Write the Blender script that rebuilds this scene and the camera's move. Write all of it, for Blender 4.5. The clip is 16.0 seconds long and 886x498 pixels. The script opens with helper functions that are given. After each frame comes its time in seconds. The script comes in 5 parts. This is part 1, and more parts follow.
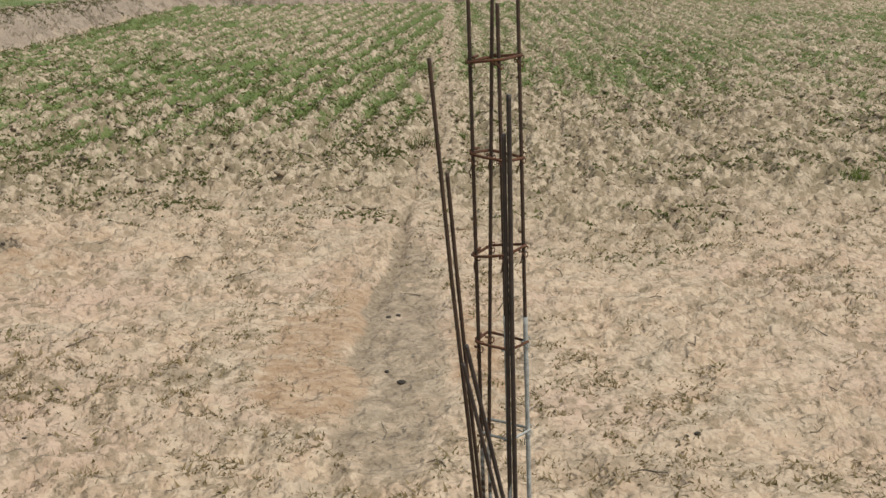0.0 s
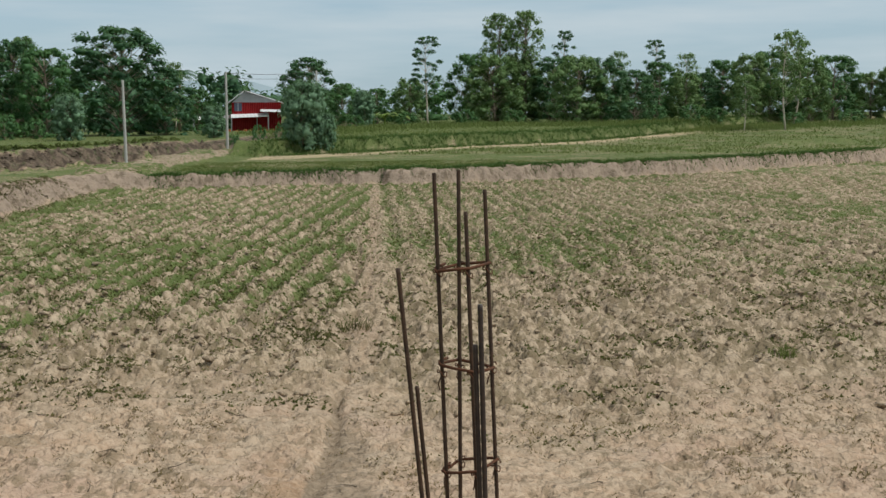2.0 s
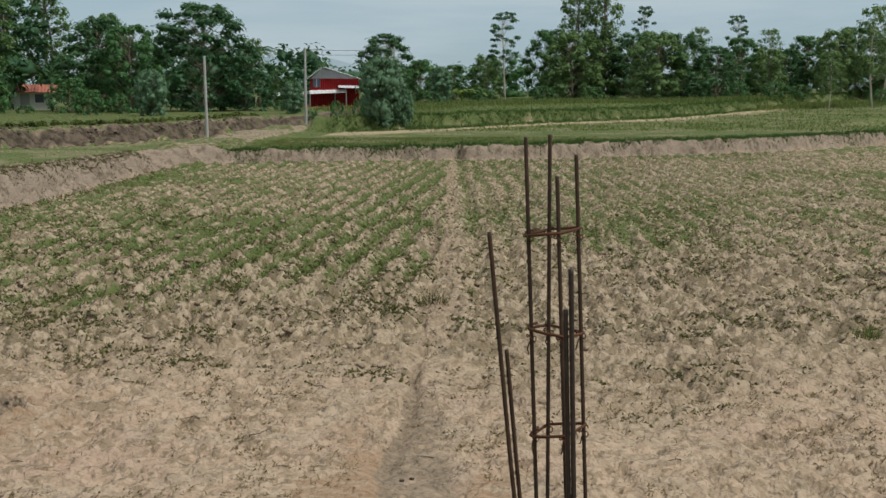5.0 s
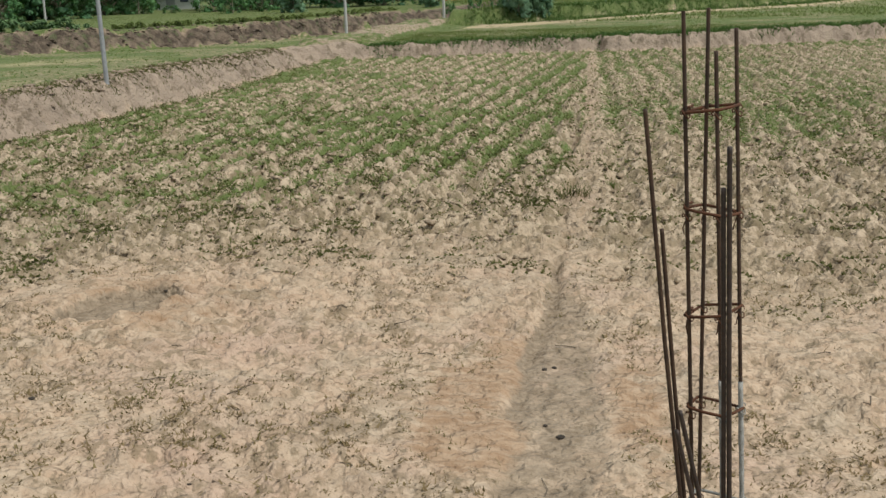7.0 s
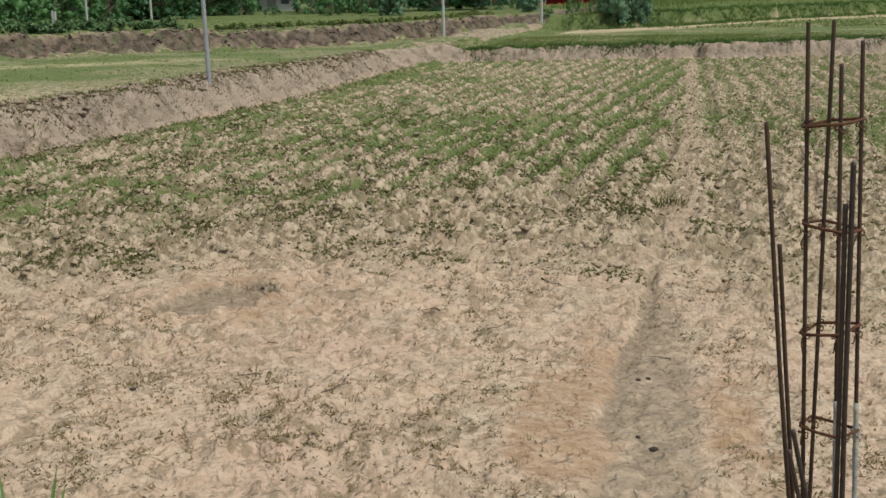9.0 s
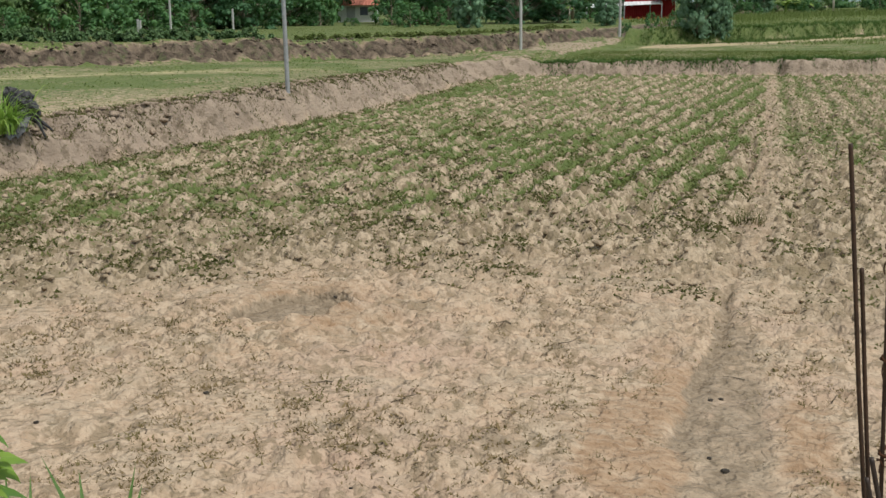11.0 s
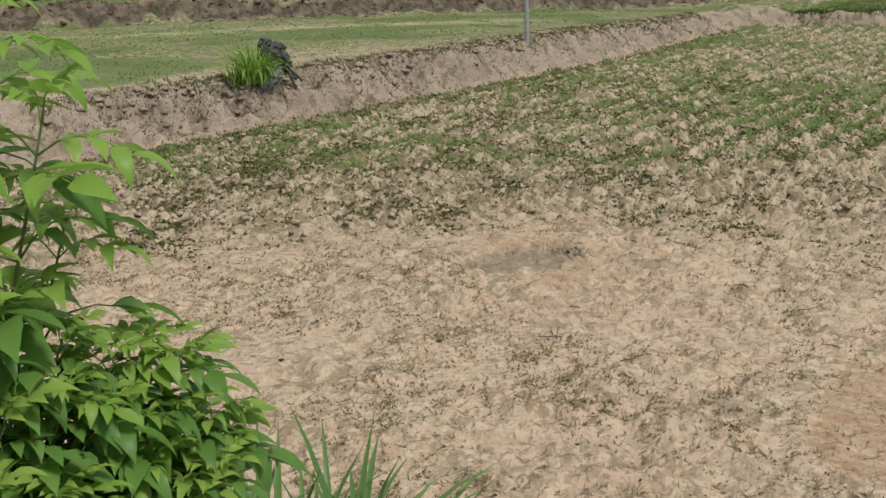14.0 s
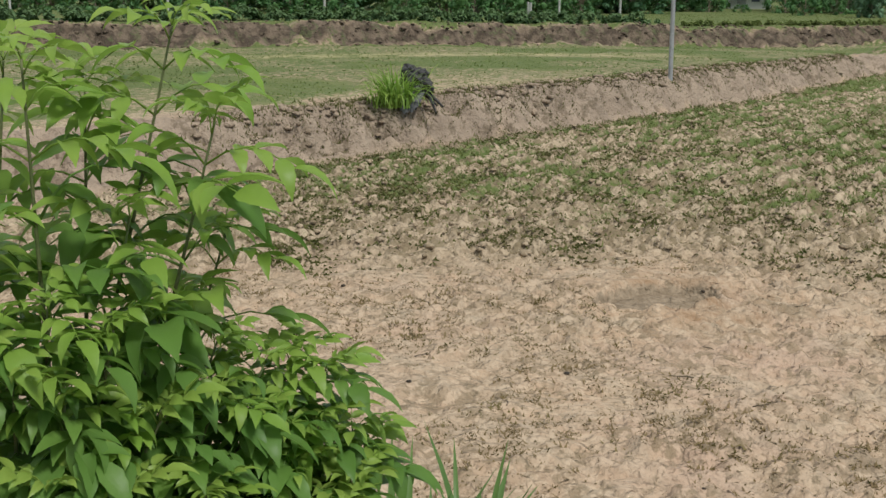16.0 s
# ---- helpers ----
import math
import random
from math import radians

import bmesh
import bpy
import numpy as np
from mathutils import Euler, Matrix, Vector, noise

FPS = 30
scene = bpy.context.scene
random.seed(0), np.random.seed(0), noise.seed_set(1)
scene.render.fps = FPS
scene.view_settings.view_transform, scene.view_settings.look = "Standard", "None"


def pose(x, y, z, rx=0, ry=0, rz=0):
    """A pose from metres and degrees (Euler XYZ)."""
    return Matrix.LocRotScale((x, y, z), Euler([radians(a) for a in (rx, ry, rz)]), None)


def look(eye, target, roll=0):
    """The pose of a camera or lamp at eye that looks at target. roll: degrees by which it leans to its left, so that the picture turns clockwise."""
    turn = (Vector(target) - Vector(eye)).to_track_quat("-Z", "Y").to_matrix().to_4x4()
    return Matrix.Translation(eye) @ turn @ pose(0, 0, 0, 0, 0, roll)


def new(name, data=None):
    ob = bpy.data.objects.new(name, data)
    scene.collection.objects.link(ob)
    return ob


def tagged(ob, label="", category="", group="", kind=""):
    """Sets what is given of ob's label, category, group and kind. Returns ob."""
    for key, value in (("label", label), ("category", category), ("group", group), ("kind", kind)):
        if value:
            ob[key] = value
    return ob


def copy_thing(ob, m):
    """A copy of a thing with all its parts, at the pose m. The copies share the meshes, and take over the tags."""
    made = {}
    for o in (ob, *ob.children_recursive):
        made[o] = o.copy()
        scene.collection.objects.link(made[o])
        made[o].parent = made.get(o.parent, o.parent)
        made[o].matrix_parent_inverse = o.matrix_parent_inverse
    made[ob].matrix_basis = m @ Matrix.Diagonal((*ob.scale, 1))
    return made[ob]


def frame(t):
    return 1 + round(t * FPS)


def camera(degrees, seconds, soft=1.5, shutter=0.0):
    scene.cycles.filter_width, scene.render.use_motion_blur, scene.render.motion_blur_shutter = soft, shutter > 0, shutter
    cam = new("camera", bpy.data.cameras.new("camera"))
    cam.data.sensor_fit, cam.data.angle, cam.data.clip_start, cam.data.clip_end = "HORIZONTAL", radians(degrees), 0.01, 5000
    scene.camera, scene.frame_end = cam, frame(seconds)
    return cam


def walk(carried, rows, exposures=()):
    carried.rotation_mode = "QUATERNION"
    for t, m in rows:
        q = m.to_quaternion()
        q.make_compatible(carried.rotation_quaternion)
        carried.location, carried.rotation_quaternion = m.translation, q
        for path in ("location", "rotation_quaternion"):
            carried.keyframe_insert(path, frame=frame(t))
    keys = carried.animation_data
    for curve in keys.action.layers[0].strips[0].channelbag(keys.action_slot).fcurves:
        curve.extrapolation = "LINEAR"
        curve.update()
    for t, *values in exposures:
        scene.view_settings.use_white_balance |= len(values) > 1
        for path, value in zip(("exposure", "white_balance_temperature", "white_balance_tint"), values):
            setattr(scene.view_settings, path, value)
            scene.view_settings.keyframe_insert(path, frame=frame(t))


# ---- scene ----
cam = camera(42.9, 16.0)
PATH = [
    (0, (0.643, -0.499, 2.718), (0.388, 1.409, 2.173), -0.1),
    (0.5, (0.582, -0.425, 2.749), (0.337, 1.516, 2.334), 0.2),
    (1, (0.565, -0.429, 2.778), (0.361, 1.539, 2.48), -0.2),
    (1.5, (0.548, -0.393, 2.766), (0.397, 1.585, 2.516), -0.4),
    (2, (0.545, -0.408, 2.768), (0.417, 1.573, 2.529), -0.1),
    (2.5, (0.533, -0.407, 2.764), (0.4, 1.575, 2.531), 0.6),
    (3, (0.517, -0.415, 2.77), (0.339, 1.564, 2.539), 0.8),
    (3.2, (0.515, -0.422, 2.773), (0.314, 1.555, 2.545), 0.8),
    (5.3, (0.516, -0.42, 2.742), (0.246, 1.539, 2.444), -0.1),
    (5.5, (0.515, -0.413, 2.742), (0.236, 1.543, 2.431), -0.2),
    (6, (0.513, -0.424, 2.746), (0.203, 1.523, 2.411), -0.5),
    (6.5, (0.508, -0.412, 2.74), (0.125, 1.512, 2.35), -1.2),
    (7, (0.489, -0.434, 2.715), (-0.007, 1.448, 2.256), -1.5),
    (7.5, (0.469, -0.448, 2.717), (-0.119, 1.403, 2.24), -1.5),
    (8, (0.463, -0.462, 2.722), (-0.162, 1.379, 2.252), -1.3),
    (8.5, (0.456, -0.451, 2.723), (-0.182, 1.387, 2.263), -1.1),
    (10.8, (0.438, -0.444, 2.723), (-0.31, 1.362, 2.302), -0.3),
    (11, (0.445, -0.459, 2.73), (-0.324, 1.337, 2.303), -0.3),
    (11.5, (0.438, -0.473, 2.727), (-0.366, 1.306, 2.293), -0.3),
    (12, (0.441, -0.471, 2.725), (-0.399, 1.289, 2.281), -0.2),
    (12.5, (0.443, -0.452, 2.727), (-0.478, 1.257, 2.249), -0.4),
    (13, (0.437, -0.449, 2.744), (-0.584, 1.198, 2.248), -0.9),
    (13.5, (0.443, -0.45, 2.752), (-0.649, 1.148, 2.25), -1.3),
    (14, (0.435, -0.462, 2.761), (-0.683, 1.117, 2.255), -1.1),
    (14.5, (0.439, -0.459, 2.755), (-0.691, 1.11, 2.245), -0.9),
    (15, (0.462, -0.464, 2.752), (-0.703, 1.071, 2.219), -1.4),
    (15.5, (0.465, -0.482, 2.751), (-0.772, 1.001, 2.232), -1.0),
    (16, (0.417, -0.492, 2.756), (-0.887, 0.954, 2.301), 0.6),
]
EXPOSURES = [(0, 0.60), (0.8, 0.62), (1.1, 0.58), (1.5, 0.30), (3.0, 0.27), (5.5, 0.14), (6.5, 0.19), (7.0, 0.50), (8.5, 0.49), (11.5, 0.50), (13, 0.47), (16, 0.44)]
walk(cam, [(t, look(eye, target, roll)) for t, eye, target, roll in PATH], EXPOSURES)

# ---- world and light ----
SUN_EL, SUN_AZ = radians(56), radians(105)
world = bpy.data.worlds.new("sky")
scene.world = world
world.use_nodes = True
wn, wl = world.node_tree.nodes, world.node_tree.links
bg = wn["Background"]
sky = wn.new("ShaderNodeTexSky")
sky.sky_type, sky.sun_disc = "NISHITA", False
sky.sun_elevation, sky.sun_rotation = SUN_EL, SUN_AZ
sky.air_density, sky.dust_density = 1.0, 1.0
co = wn.new("ShaderNodeTexCoord")
mp = wn.new("ShaderNodeMapping")
mp.inputs["Scale"].default_value = (1.6, 1.6, 13.0)
cn = wn.new("ShaderNodeTexNoise")
cn.inputs["Scale"].default_value, cn.inputs["Detail"].default_value, cn.inputs["Roughness"].default_value = 1.6, 5.0, 0.55
cr = wn.new("ShaderNodeValToRGB")
cr.color_ramp.elements[0].position, cr.color_ramp.elements[1].position = 0.42, 0.66
veil = wn.new("ShaderNodeMixRGB")
veil.inputs[0].default_value, veil.inputs[2].default_value = 0.72, (4.35, 6.0, 7.15, 1)
cm = wn.new("ShaderNodeMixRGB")
cm.inputs[2].default_value = (5.75, 6.75, 7.3, 1)
wl.new(co.outputs["Generated"], mp.inputs[0])
wl.new(mp.outputs[0], cn.inputs["Vector"])
wl.new(cn.outputs["Fac"], cr.inputs[0])
wl.new(cr.outputs[0], cm.inputs[0])
wl.new(sky.outputs[0], veil.inputs[1])
wl.new(veil.outputs[0], cm.inputs[1])
up = wn.new("ShaderNodeSeparateXYZ")
wl.new(co.outputs["Generated"], up.inputs[0])
rise = wn.new("ShaderNodeMapRange")
rise.interpolation_type = "SMOOTHSTEP"
rise.inputs["From Min"].default_value, rise.inputs["From Max"].default_value = 0.22, 0.60
wl.new(up.outputs["Z"], rise.inputs["Value"])
cover = wn.new("ShaderNodeMixRGB")
cover.inputs[2].default_value = (6.3, 6.3, 6.1, 1)
wl.new(rise.outputs[0], cover.inputs[0])
wl.new(cm.outputs[0], cover.inputs[1])
wl.new(cover.outputs[0], bg.inputs[0])
bg.inputs[1].default_value = 0.075
sun = new("sun", bpy.data.lights.new("sun", "SUN"))
sun.data.energy, sun.data.angle, sun.data.color = 2.3, radians(11), (1.0, 0.98, 0.94)
sun.matrix_world = look((0, 0, 50), (-math.sin(SUN_AZ) * math.cos(SUN_EL), -math.cos(SUN_AZ) * math.cos(SUN_EL), 50 - math.sin(SUN_EL)))


# ---- materials ----
class Mat:
    """A node material with a few short ways to add nodes."""

    def __init__(self, name):
        self.m = bpy.data.materials.new(name)
        self.m.use_nodes = True
        self.n, self.l = self.m.node_tree.nodes, self.m.node_tree.links
        self.b = self.n["Principled BSDF"]
        self.out = self.n["Material Output"]
        self.co = self.n.new("ShaderNodeTexCoord")
        self.geo = self.n.new("ShaderNodeNewGeometry")

    def put(self, socket, value):
        if hasattr(value, "is_linked"):
            self.l.new(value, socket)
        elif isinstance(value, (tuple, list)) and len(value) == 3 and socket.type == "RGBA":
            socket.default_value = (*value, 1)
        else:
            socket.default_value = value

    def noise(self, scale, detail=4.0, rough=0.6, vec=None, stretch=None):
        t = self.n.new("ShaderNodeTexNoise")
        t.inputs["Scale"].default_value, t.inputs["Detail"].default_value, t.inputs["Roughness"].default_value = scale, detail, rough
        v = vec or self.co.outputs["Object"]
        if stretch:
            m = self.n.new("ShaderNodeMapping")
            m.inputs["Scale"].default_value = stretch
            self.l.new(v, m.inputs[0])
            v = m.outputs[0]
        self.l.new(v, t.inputs["Vector"])
        return t.outputs["Fac"]

    def ramp(self, fac, lo, hi, a=(0, 0, 0), b=(1, 1, 1)):
        r = self.n.new("ShaderNodeValToRGB")
        r.color_ramp.elements[0].position, r.color_ramp.elements[1].position = lo, hi
        r.color_ramp.elements[0].color, r.color_ramp.elements[1].color = (*a, 1), (*b, 1)
        self.l.new(fac, r.inputs[0])
        return r.outputs[0]

    def mix(self, fac, a, b, kind="MIX"):
        x = self.n.new("ShaderNodeMixRGB")
        x.blend_type = kind
        for s, v in zip(x.inputs, (fac, a, b)):
            self.put(s, v)
        return x.outputs[0]

    def math(self, op, a, b=0.0, clamp=False):
        x = self.n.new("ShaderNodeMath")
        x.operation, x.use_clamp = op, clamp
        self.put(x.inputs[0], a)
        self.put(x.inputs[1], b)
        return x.outputs[0]

    def attr(self, name):
        a = self.n.new("ShaderNodeAttribute")
        a.attribute_name = name
        return a.outputs["Fac"]

    def bump(self, height, strength=0.5, distance=0.02):
        b = self.n.new("ShaderNodeBump")
        b.inputs["Strength"].default_value, b.inputs["Distance"].default_value = strength, distance
        self.l.new(height, b.inputs["Height"])
        self.l.new(b.outputs[0], self.b.inputs["Normal"])

    def set(self, color=None, rough=None, metal=None, spec=None):
        for key, v in (("Base Color", color), ("Roughness", rough), ("Metallic", metal), ("Specular IOR Level", spec)):
            if v is not None:
                self.put(self.b.inputs[key], v)
        return self.m


def soil_material():
    k = Mat("field_soil")
    big, mid = k.noise(0.35, 5), k.noise(2.2, 5)
    fine, grit, grain = k.noise(9, 6, 0.7), k.noise(28, 5, 0.7), k.noise(130, 4, 0.7)
    sand = k.mix(k.ramp(big, 0.35, 0.65), (0.376, 0.276, 0.19), (0.409, 0.298, 0.204))
    sand = k.mix(k.ramp(mid, 0.42, 0.70), sand, (0.329, 0.27, 0.196))
    sand = k.mix(k.math("MULTIPLY", k.ramp(k.noise(9, 2.5, 0.55), 0.46, 0.54), 0.5), sand, (0.479, 0.38, 0.278))
    sand = k.mix(k.math("MULTIPLY", k.ramp(k.noise(0.5, 4, 0.6), 0.50, 0.64), 0.6), sand, (0.40, 0.283, 0.215))
    # Brown marks: soil debris and the crumbs' small shadows, both put into colour.
    stain_shade = k.math("MULTIPLY", k.ramp(k.noise(7, 3, 0.6, stretch=(1.3, 0.8, 1)), 0.50, 0.56), k.ramp(k.noise(1.5, 5, 0.7), 0.41, 0.58))
    sand = k.mix(k.math("MULTIPLY", stain_shade, 0.85), sand, (0.207, 0.155, 0.098))
    fleck = k.math("MULTIPLY", k.ramp(k.noise(13, 3, 0.6), 0.53, 0.59), k.ramp(k.noise(3.2, 5, 0.7), 0.40, 0.58))
    sand = k.mix(k.math("MULTIPLY", fleck, 0.75), sand, (0.179, 0.14, 0.088))
    sand = k.mix(k.math("MULTIPLY", k.ramp(grain, 0.45, 0.75), 0.25), sand, (0.498, 0.42, 0.319))
    clodc = k.mix(k.ramp(k.noise(3.2, 5, 0.7), 0.4, 0.6), (0.432, 0.35, 0.252), (0.362, 0.295, 0.206))
    clodc = k.mix(k.math("MULTIPLY", k.ramp(k.noise(1.4, 4, 0.6), 0.45, 0.62), 0.35), clodc, (0.31, 0.24, 0.16))
    # Brown patches: darker soil, and the warm shade of crevices put into colour.
    clodc = k.mix(k.math("MULTIPLY", k.ramp(k.noise(3.8, 3, 0.60, stretch=(1.6, 0.8, 1)), 0.48, 0.55), 0.88), clodc, (0.155, 0.125, 0.072))
    clodc = k.mix(k.math("MULTIPLY", k.ramp(k.noise(8, 3, 0.6, stretch=(1.4, 0.8, 1)), 0.51, 0.57), 0.6), clodc, (0.155, 0.12, 0.072))
    sand = k.mix(k.math("MULTIPLY", k.attr("clods"), 0.85), sand, clodc)
    ochre = k.mix(k.ramp(k.noise(6, 5, 0.7, stretch=(1, 2.2, 1)), 0.40, 0.62), (0.259, 0.17, 0.103), (0.371, 0.27, 0.18))
    col = k.mix(k.ramp(k.math("ADD", k.attr("ochre"), k.math("MULTIPLY", k.math("SUBTRACT", k.noise(4, 6, 0.7, stretch=(0.7, 2.2, 1)), 0.5), 2.4)), 0.45, 1.0), sand, ochre)
    wet = k.mix(k.ramp(k.noise(11, 5, 0.7), 0.40, 0.62), (0.182, 0.14, 0.095), (0.285, 0.226, 0.16))
    wetfac = k.ramp(k.math("ADD", k.attr("wet"), k.math("MULTIPLY", k.math("SUBTRACT", k.noise(5, 6, 0.72), 0.5), 1.6)), 0.36, 0.82)
    col = k.mix(wetfac, col, wet)
    clay = k.mix(k.ramp(k.noise(1.6, 6, 0.7), 0.35, 0.65), (0.232, 0.182, 0.139), (0.33, 0.264, 0.2))
    clay = k.mix(k.math("MULTIPLY", k.ramp(k.noise(3.4, 4, 0.65, stretch=(1, 1, 0.6)), 0.53, 0.60), 0.75), clay, (0.136, 0.105, 0.072))
    col = k.mix(k.attr("clay"), col, clay)
    brown = k.mix(k.ramp(k.noise(2.6, 5, 0.7), 0.44, 0.58), (0.045, 0.034, 0.025), (0.136, 0.105, 0.077))
    brown = k.mix(k.math("MULTIPLY", k.ramp(k.noise(2.2, 6, 0.75), 0.54, 0.62), 0.7), brown, (0.07, 0.095, 0.036))
    col = k.mix(k.attr("brown"), col, brown)
    green = k.mix(k.ramp(k.noise(3.5, 6, 0.7), 0.30, 0.70), (0.077, 0.112, 0.033), (0.127, 0.158, 0.052))
    green = k.mix(k.math("MULTIPLY", k.ramp(k.noise(0.5, 5, 0.65), 0.52, 0.74), 0.4), green, (0.216, 0.21, 0.093))
    green = k.mix(k.math("MULTIPLY", k.ramp(grit, 0.5, 0.7), 0.5), green, (0.056, 0.085, 0.021))
    patch = k.ramp(k.math("ADD", k.attr("grass"), k.math("MULTIPLY", k.math("SUBTRACT", k.noise(7.5, 5, 0.75), 0.5), 2.2)), 0.46, 0.78)
    col = k.mix(patch, col, green)
    straw = k.mix(k.ramp(k.noise(5, 5), 0.35, 0.65), (0.47, 0.41, 0.247), (0.338, 0.3, 0.154))
    col = k.mix(k.math("MULTIPLY", k.attr("straw"), k.ramp(k.noise(1.3, 5, 0.7), 0.38, 0.58), True), col, straw)
    crust, crumb = k.noise(7.5, 2, 0.5), k.noise(19, 2, 0.5)
    flake = k.math("ADD", k.math("MULTIPLY", k.ramp(crust, 0.42, 0.54), 0.55), k.math("MULTIPLY", k.ramp(crumb, 0.42, 0.58), 0.28))
    h = k.math("ADD", k.math("ADD", k.math("MULTIPLY", fine, 0.25), k.math("MULTIPLY", grit, 0.12)), flake)
    k.bump(h, 0.85, 0.034)
    rough = k.math("SUBTRACT", 0.95, k.math("MULTIPLY", wetfac, 0.08))
    return k.set(col, rough, spec=0.25)


def leaf_material(name, a, b, c, gloss=0.5, thin=0.35, vein=False, spec=0.3):
    """Leaves between the colours a and b, some of them c; thin: how much light comes through."""
    k = Mat(name)
    isl, ob = k.geo.outputs["Random Per Island"], k.n.new("ShaderNodeObjectInfo").outputs["Random"]
    col = k.mix(isl, a, b)
    col = k.mix(k.math("MULTIPLY", k.ramp(k.noise(1.3, 3), 0.48, 0.68), 0.8), col, c)
    col = k.mix(k.math("MULTIPLY", ob, 0.4), col, c)
    col = k.mix(k.math("MULTIPLY", k.noise(30, 3), 0.4), col, tuple(v * 0.6 for v in a))
    k.set(col, gloss, spec=spec)
    tr = k.n.new("ShaderNodeBsdfTranslucent")
    k.put(tr.inputs["Color"], k.mix(0.5, col, (0.19, 0.34, 0.06)))
    mx = k.n.new("ShaderNodeMixShader")
    mx.inputs[0].default_value = thin
    k.l.new(k.b.outputs[0], mx.inputs[1])
    k.l.new(tr.outputs[0], mx.inputs[2])
    k.l.new(mx.outputs[0], k.out.inputs["Surface"])
    if vein:
        k.bump(k.noise(60, 3), 0.3, 0.003)
    return k.m


def plain_material(name, a, b, scale=4.0, rough=0.8, metal=0.0, bump=0.3, dist=0.01, stretch=None, spot=None, spec=0.4):
    k = Mat(name)
    col = k.mix(k.ramp(k.noise(scale, 6, 0.65, stretch=stretch), 0.35, 0.68), a, b)
    if spot:
        col = k.mix(k.math("MULTIPLY", k.ramp(k.noise(scale * 4.3, 5, 0.7), 0.54, 0.68), 0.8), col, spot)
    k.bump(k.noise(scale * 5, 5, 0.7), bump, dist)
    return k.set(col, rough, metal, spec)


SOIL = soil_material()
BARK = plain_material("bark", (0.16, 0.125, 0.09), (0.30, 0.25, 0.19), 5, 0.95, bump=0.6, dist=0.03, stretch=(1, 1, 0.2))
PALE_BARK = plain_material("pale_bark", (0.38, 0.34, 0.27), (0.55, 0.50, 0.42), 5, 0.9, stretch=(1, 1, 0.2))
DARK_LEAF = leaf_material("dark_leaves", (0.03, 0.094, 0.048), (0.06, 0.155, 0.069), (0.084, 0.185, 0.069), 0.6, 0.2)
MID_LEAF = leaf_material("green_leaves", (0.044, 0.128, 0.048), (0.084, 0.205, 0.07), (0.114, 0.235, 0.076), 0.6, 0.25)
OLIVE_LEAF = leaf_material("olive_leaves", (0.081, 0.17, 0.059), (0.151, 0.259, 0.09), (0.203, 0.287, 0.106), 0.6, 0.25)
BLUE_LEAF = leaf_material("silvery_leaves", (0.088, 0.18, 0.095), (0.141, 0.26, 0.143), (0.185, 0.31, 0.191), 0.6, 0.2)
FRESH_LEAF = leaf_material("banana_leaves", (0.12, 0.21, 0.035), (0.20, 0.29, 0.06), (0.24, 0.30, 0.09), 0.5, 0.35)
GRASS = leaf_material("grass_blades", (0.082, 0.112, 0.03), (0.135, 0.16, 0.05), (0.165, 0.16, 0.065), 0.8, 0.3, spec=0.08)
WEED = leaf_material("weed_leaves", (0.045, 0.095, 0.03), (0.08, 0.145, 0.045), (0.11, 0.16, 0.05), 0.8, 0.25, spec=0.08)
STUBBLE = leaf_material("dry_stubble", (0.15, 0.105, 0.058), (0.25, 0.185, 0.105), (0.175, 0.15, 0.07), 0.9, 0.2, spec=0.05)
TERRACE_GRASS = leaf_material("terrace_grass_blades", (0.125, 0.17, 0.055), (0.175, 0.22, 0.075), (0.195, 0.215, 0.085), 0.8, 0.3, spec=0.08)
STRAP_LEAF = leaf_material("strap_leaves", (0.07, 0.15, 0.04), (0.12, 0.22, 0.06), (0.16, 0.25, 0.08), 0.4, 0.25)
TERRACE_WEED = leaf_material("terrace_weed_leaves", (0.07, 0.135, 0.06), (0.12, 0.20, 0.09), (0.15, 0.23, 0.11), 0.7, 0.2, spec=0.1)
OLIVE_TUFT = leaf_material("dull_tufts", (0.08, 0.082, 0.034), (0.13, 0.125, 0.052), (0.145, 0.115, 0.06), 0.9, 0.2, spec=0.05)
SHRUB = leaf_material("shrub_leaves", (0.11, 0.235, 0.05), (0.19, 0.34, 0.068), (0.22, 0.37, 0.085), 0.42, 0.48, True)
SHRUB_YOUNG = leaf_material("young_shrub_leaves", (0.20, 0.36, 0.055), (0.29, 0.44, 0.08), (0.33, 0.44, 0.10), 0.42, 0.45, True)
SHRUB_STEM = plain_material("shrub_stem", (0.07, 0.11, 0.03), (0.13, 0.14, 0.06), 20, 0.7)
RUST = plain_material("rusty_steel", (0.030, 0.017, 0.010), (0.068, 0.036, 0.018), 30, 0.7, 0.2, 0.4, 0.001, spot=(0.02, 0.014, 0.011))
DARK_STEEL = plain_material("dark_steel", (0.028, 0.021, 0.018), (0.058, 0.043, 0.035), 30, 0.5, 0.4, 0.3, 0.001, spot=(0.075, 0.04, 0.022))
TIE_RUST = plain_material("red_rust", (0.06, 0.024, 0.011), (0.115, 0.046, 0.02), 40, 0.8, 0.3, 0.5, 0.001)
CEMENT = plain_material("cement_splash", (0.20, 0.20, 0.18), (0.36, 0.36, 0.335), 40, 0.9, 0, 0.8, 0.002, spot=(0.08, 0.055, 0.04))
CONCRETE = plain_material("pole_concrete", (0.34, 0.34, 0.32), (0.46, 0.46, 0.44), 3, 0.85, stretch=(1, 1, 0.3), spot=(0.30, 0.29, 0.27))
GREY_STEEL = plain_material("galvanised_steel", (0.25, 0.26, 0.265), (0.36, 0.37, 0.37), 6, 0.6, 0.3, spot=(0.19, 0.195, 0.2))
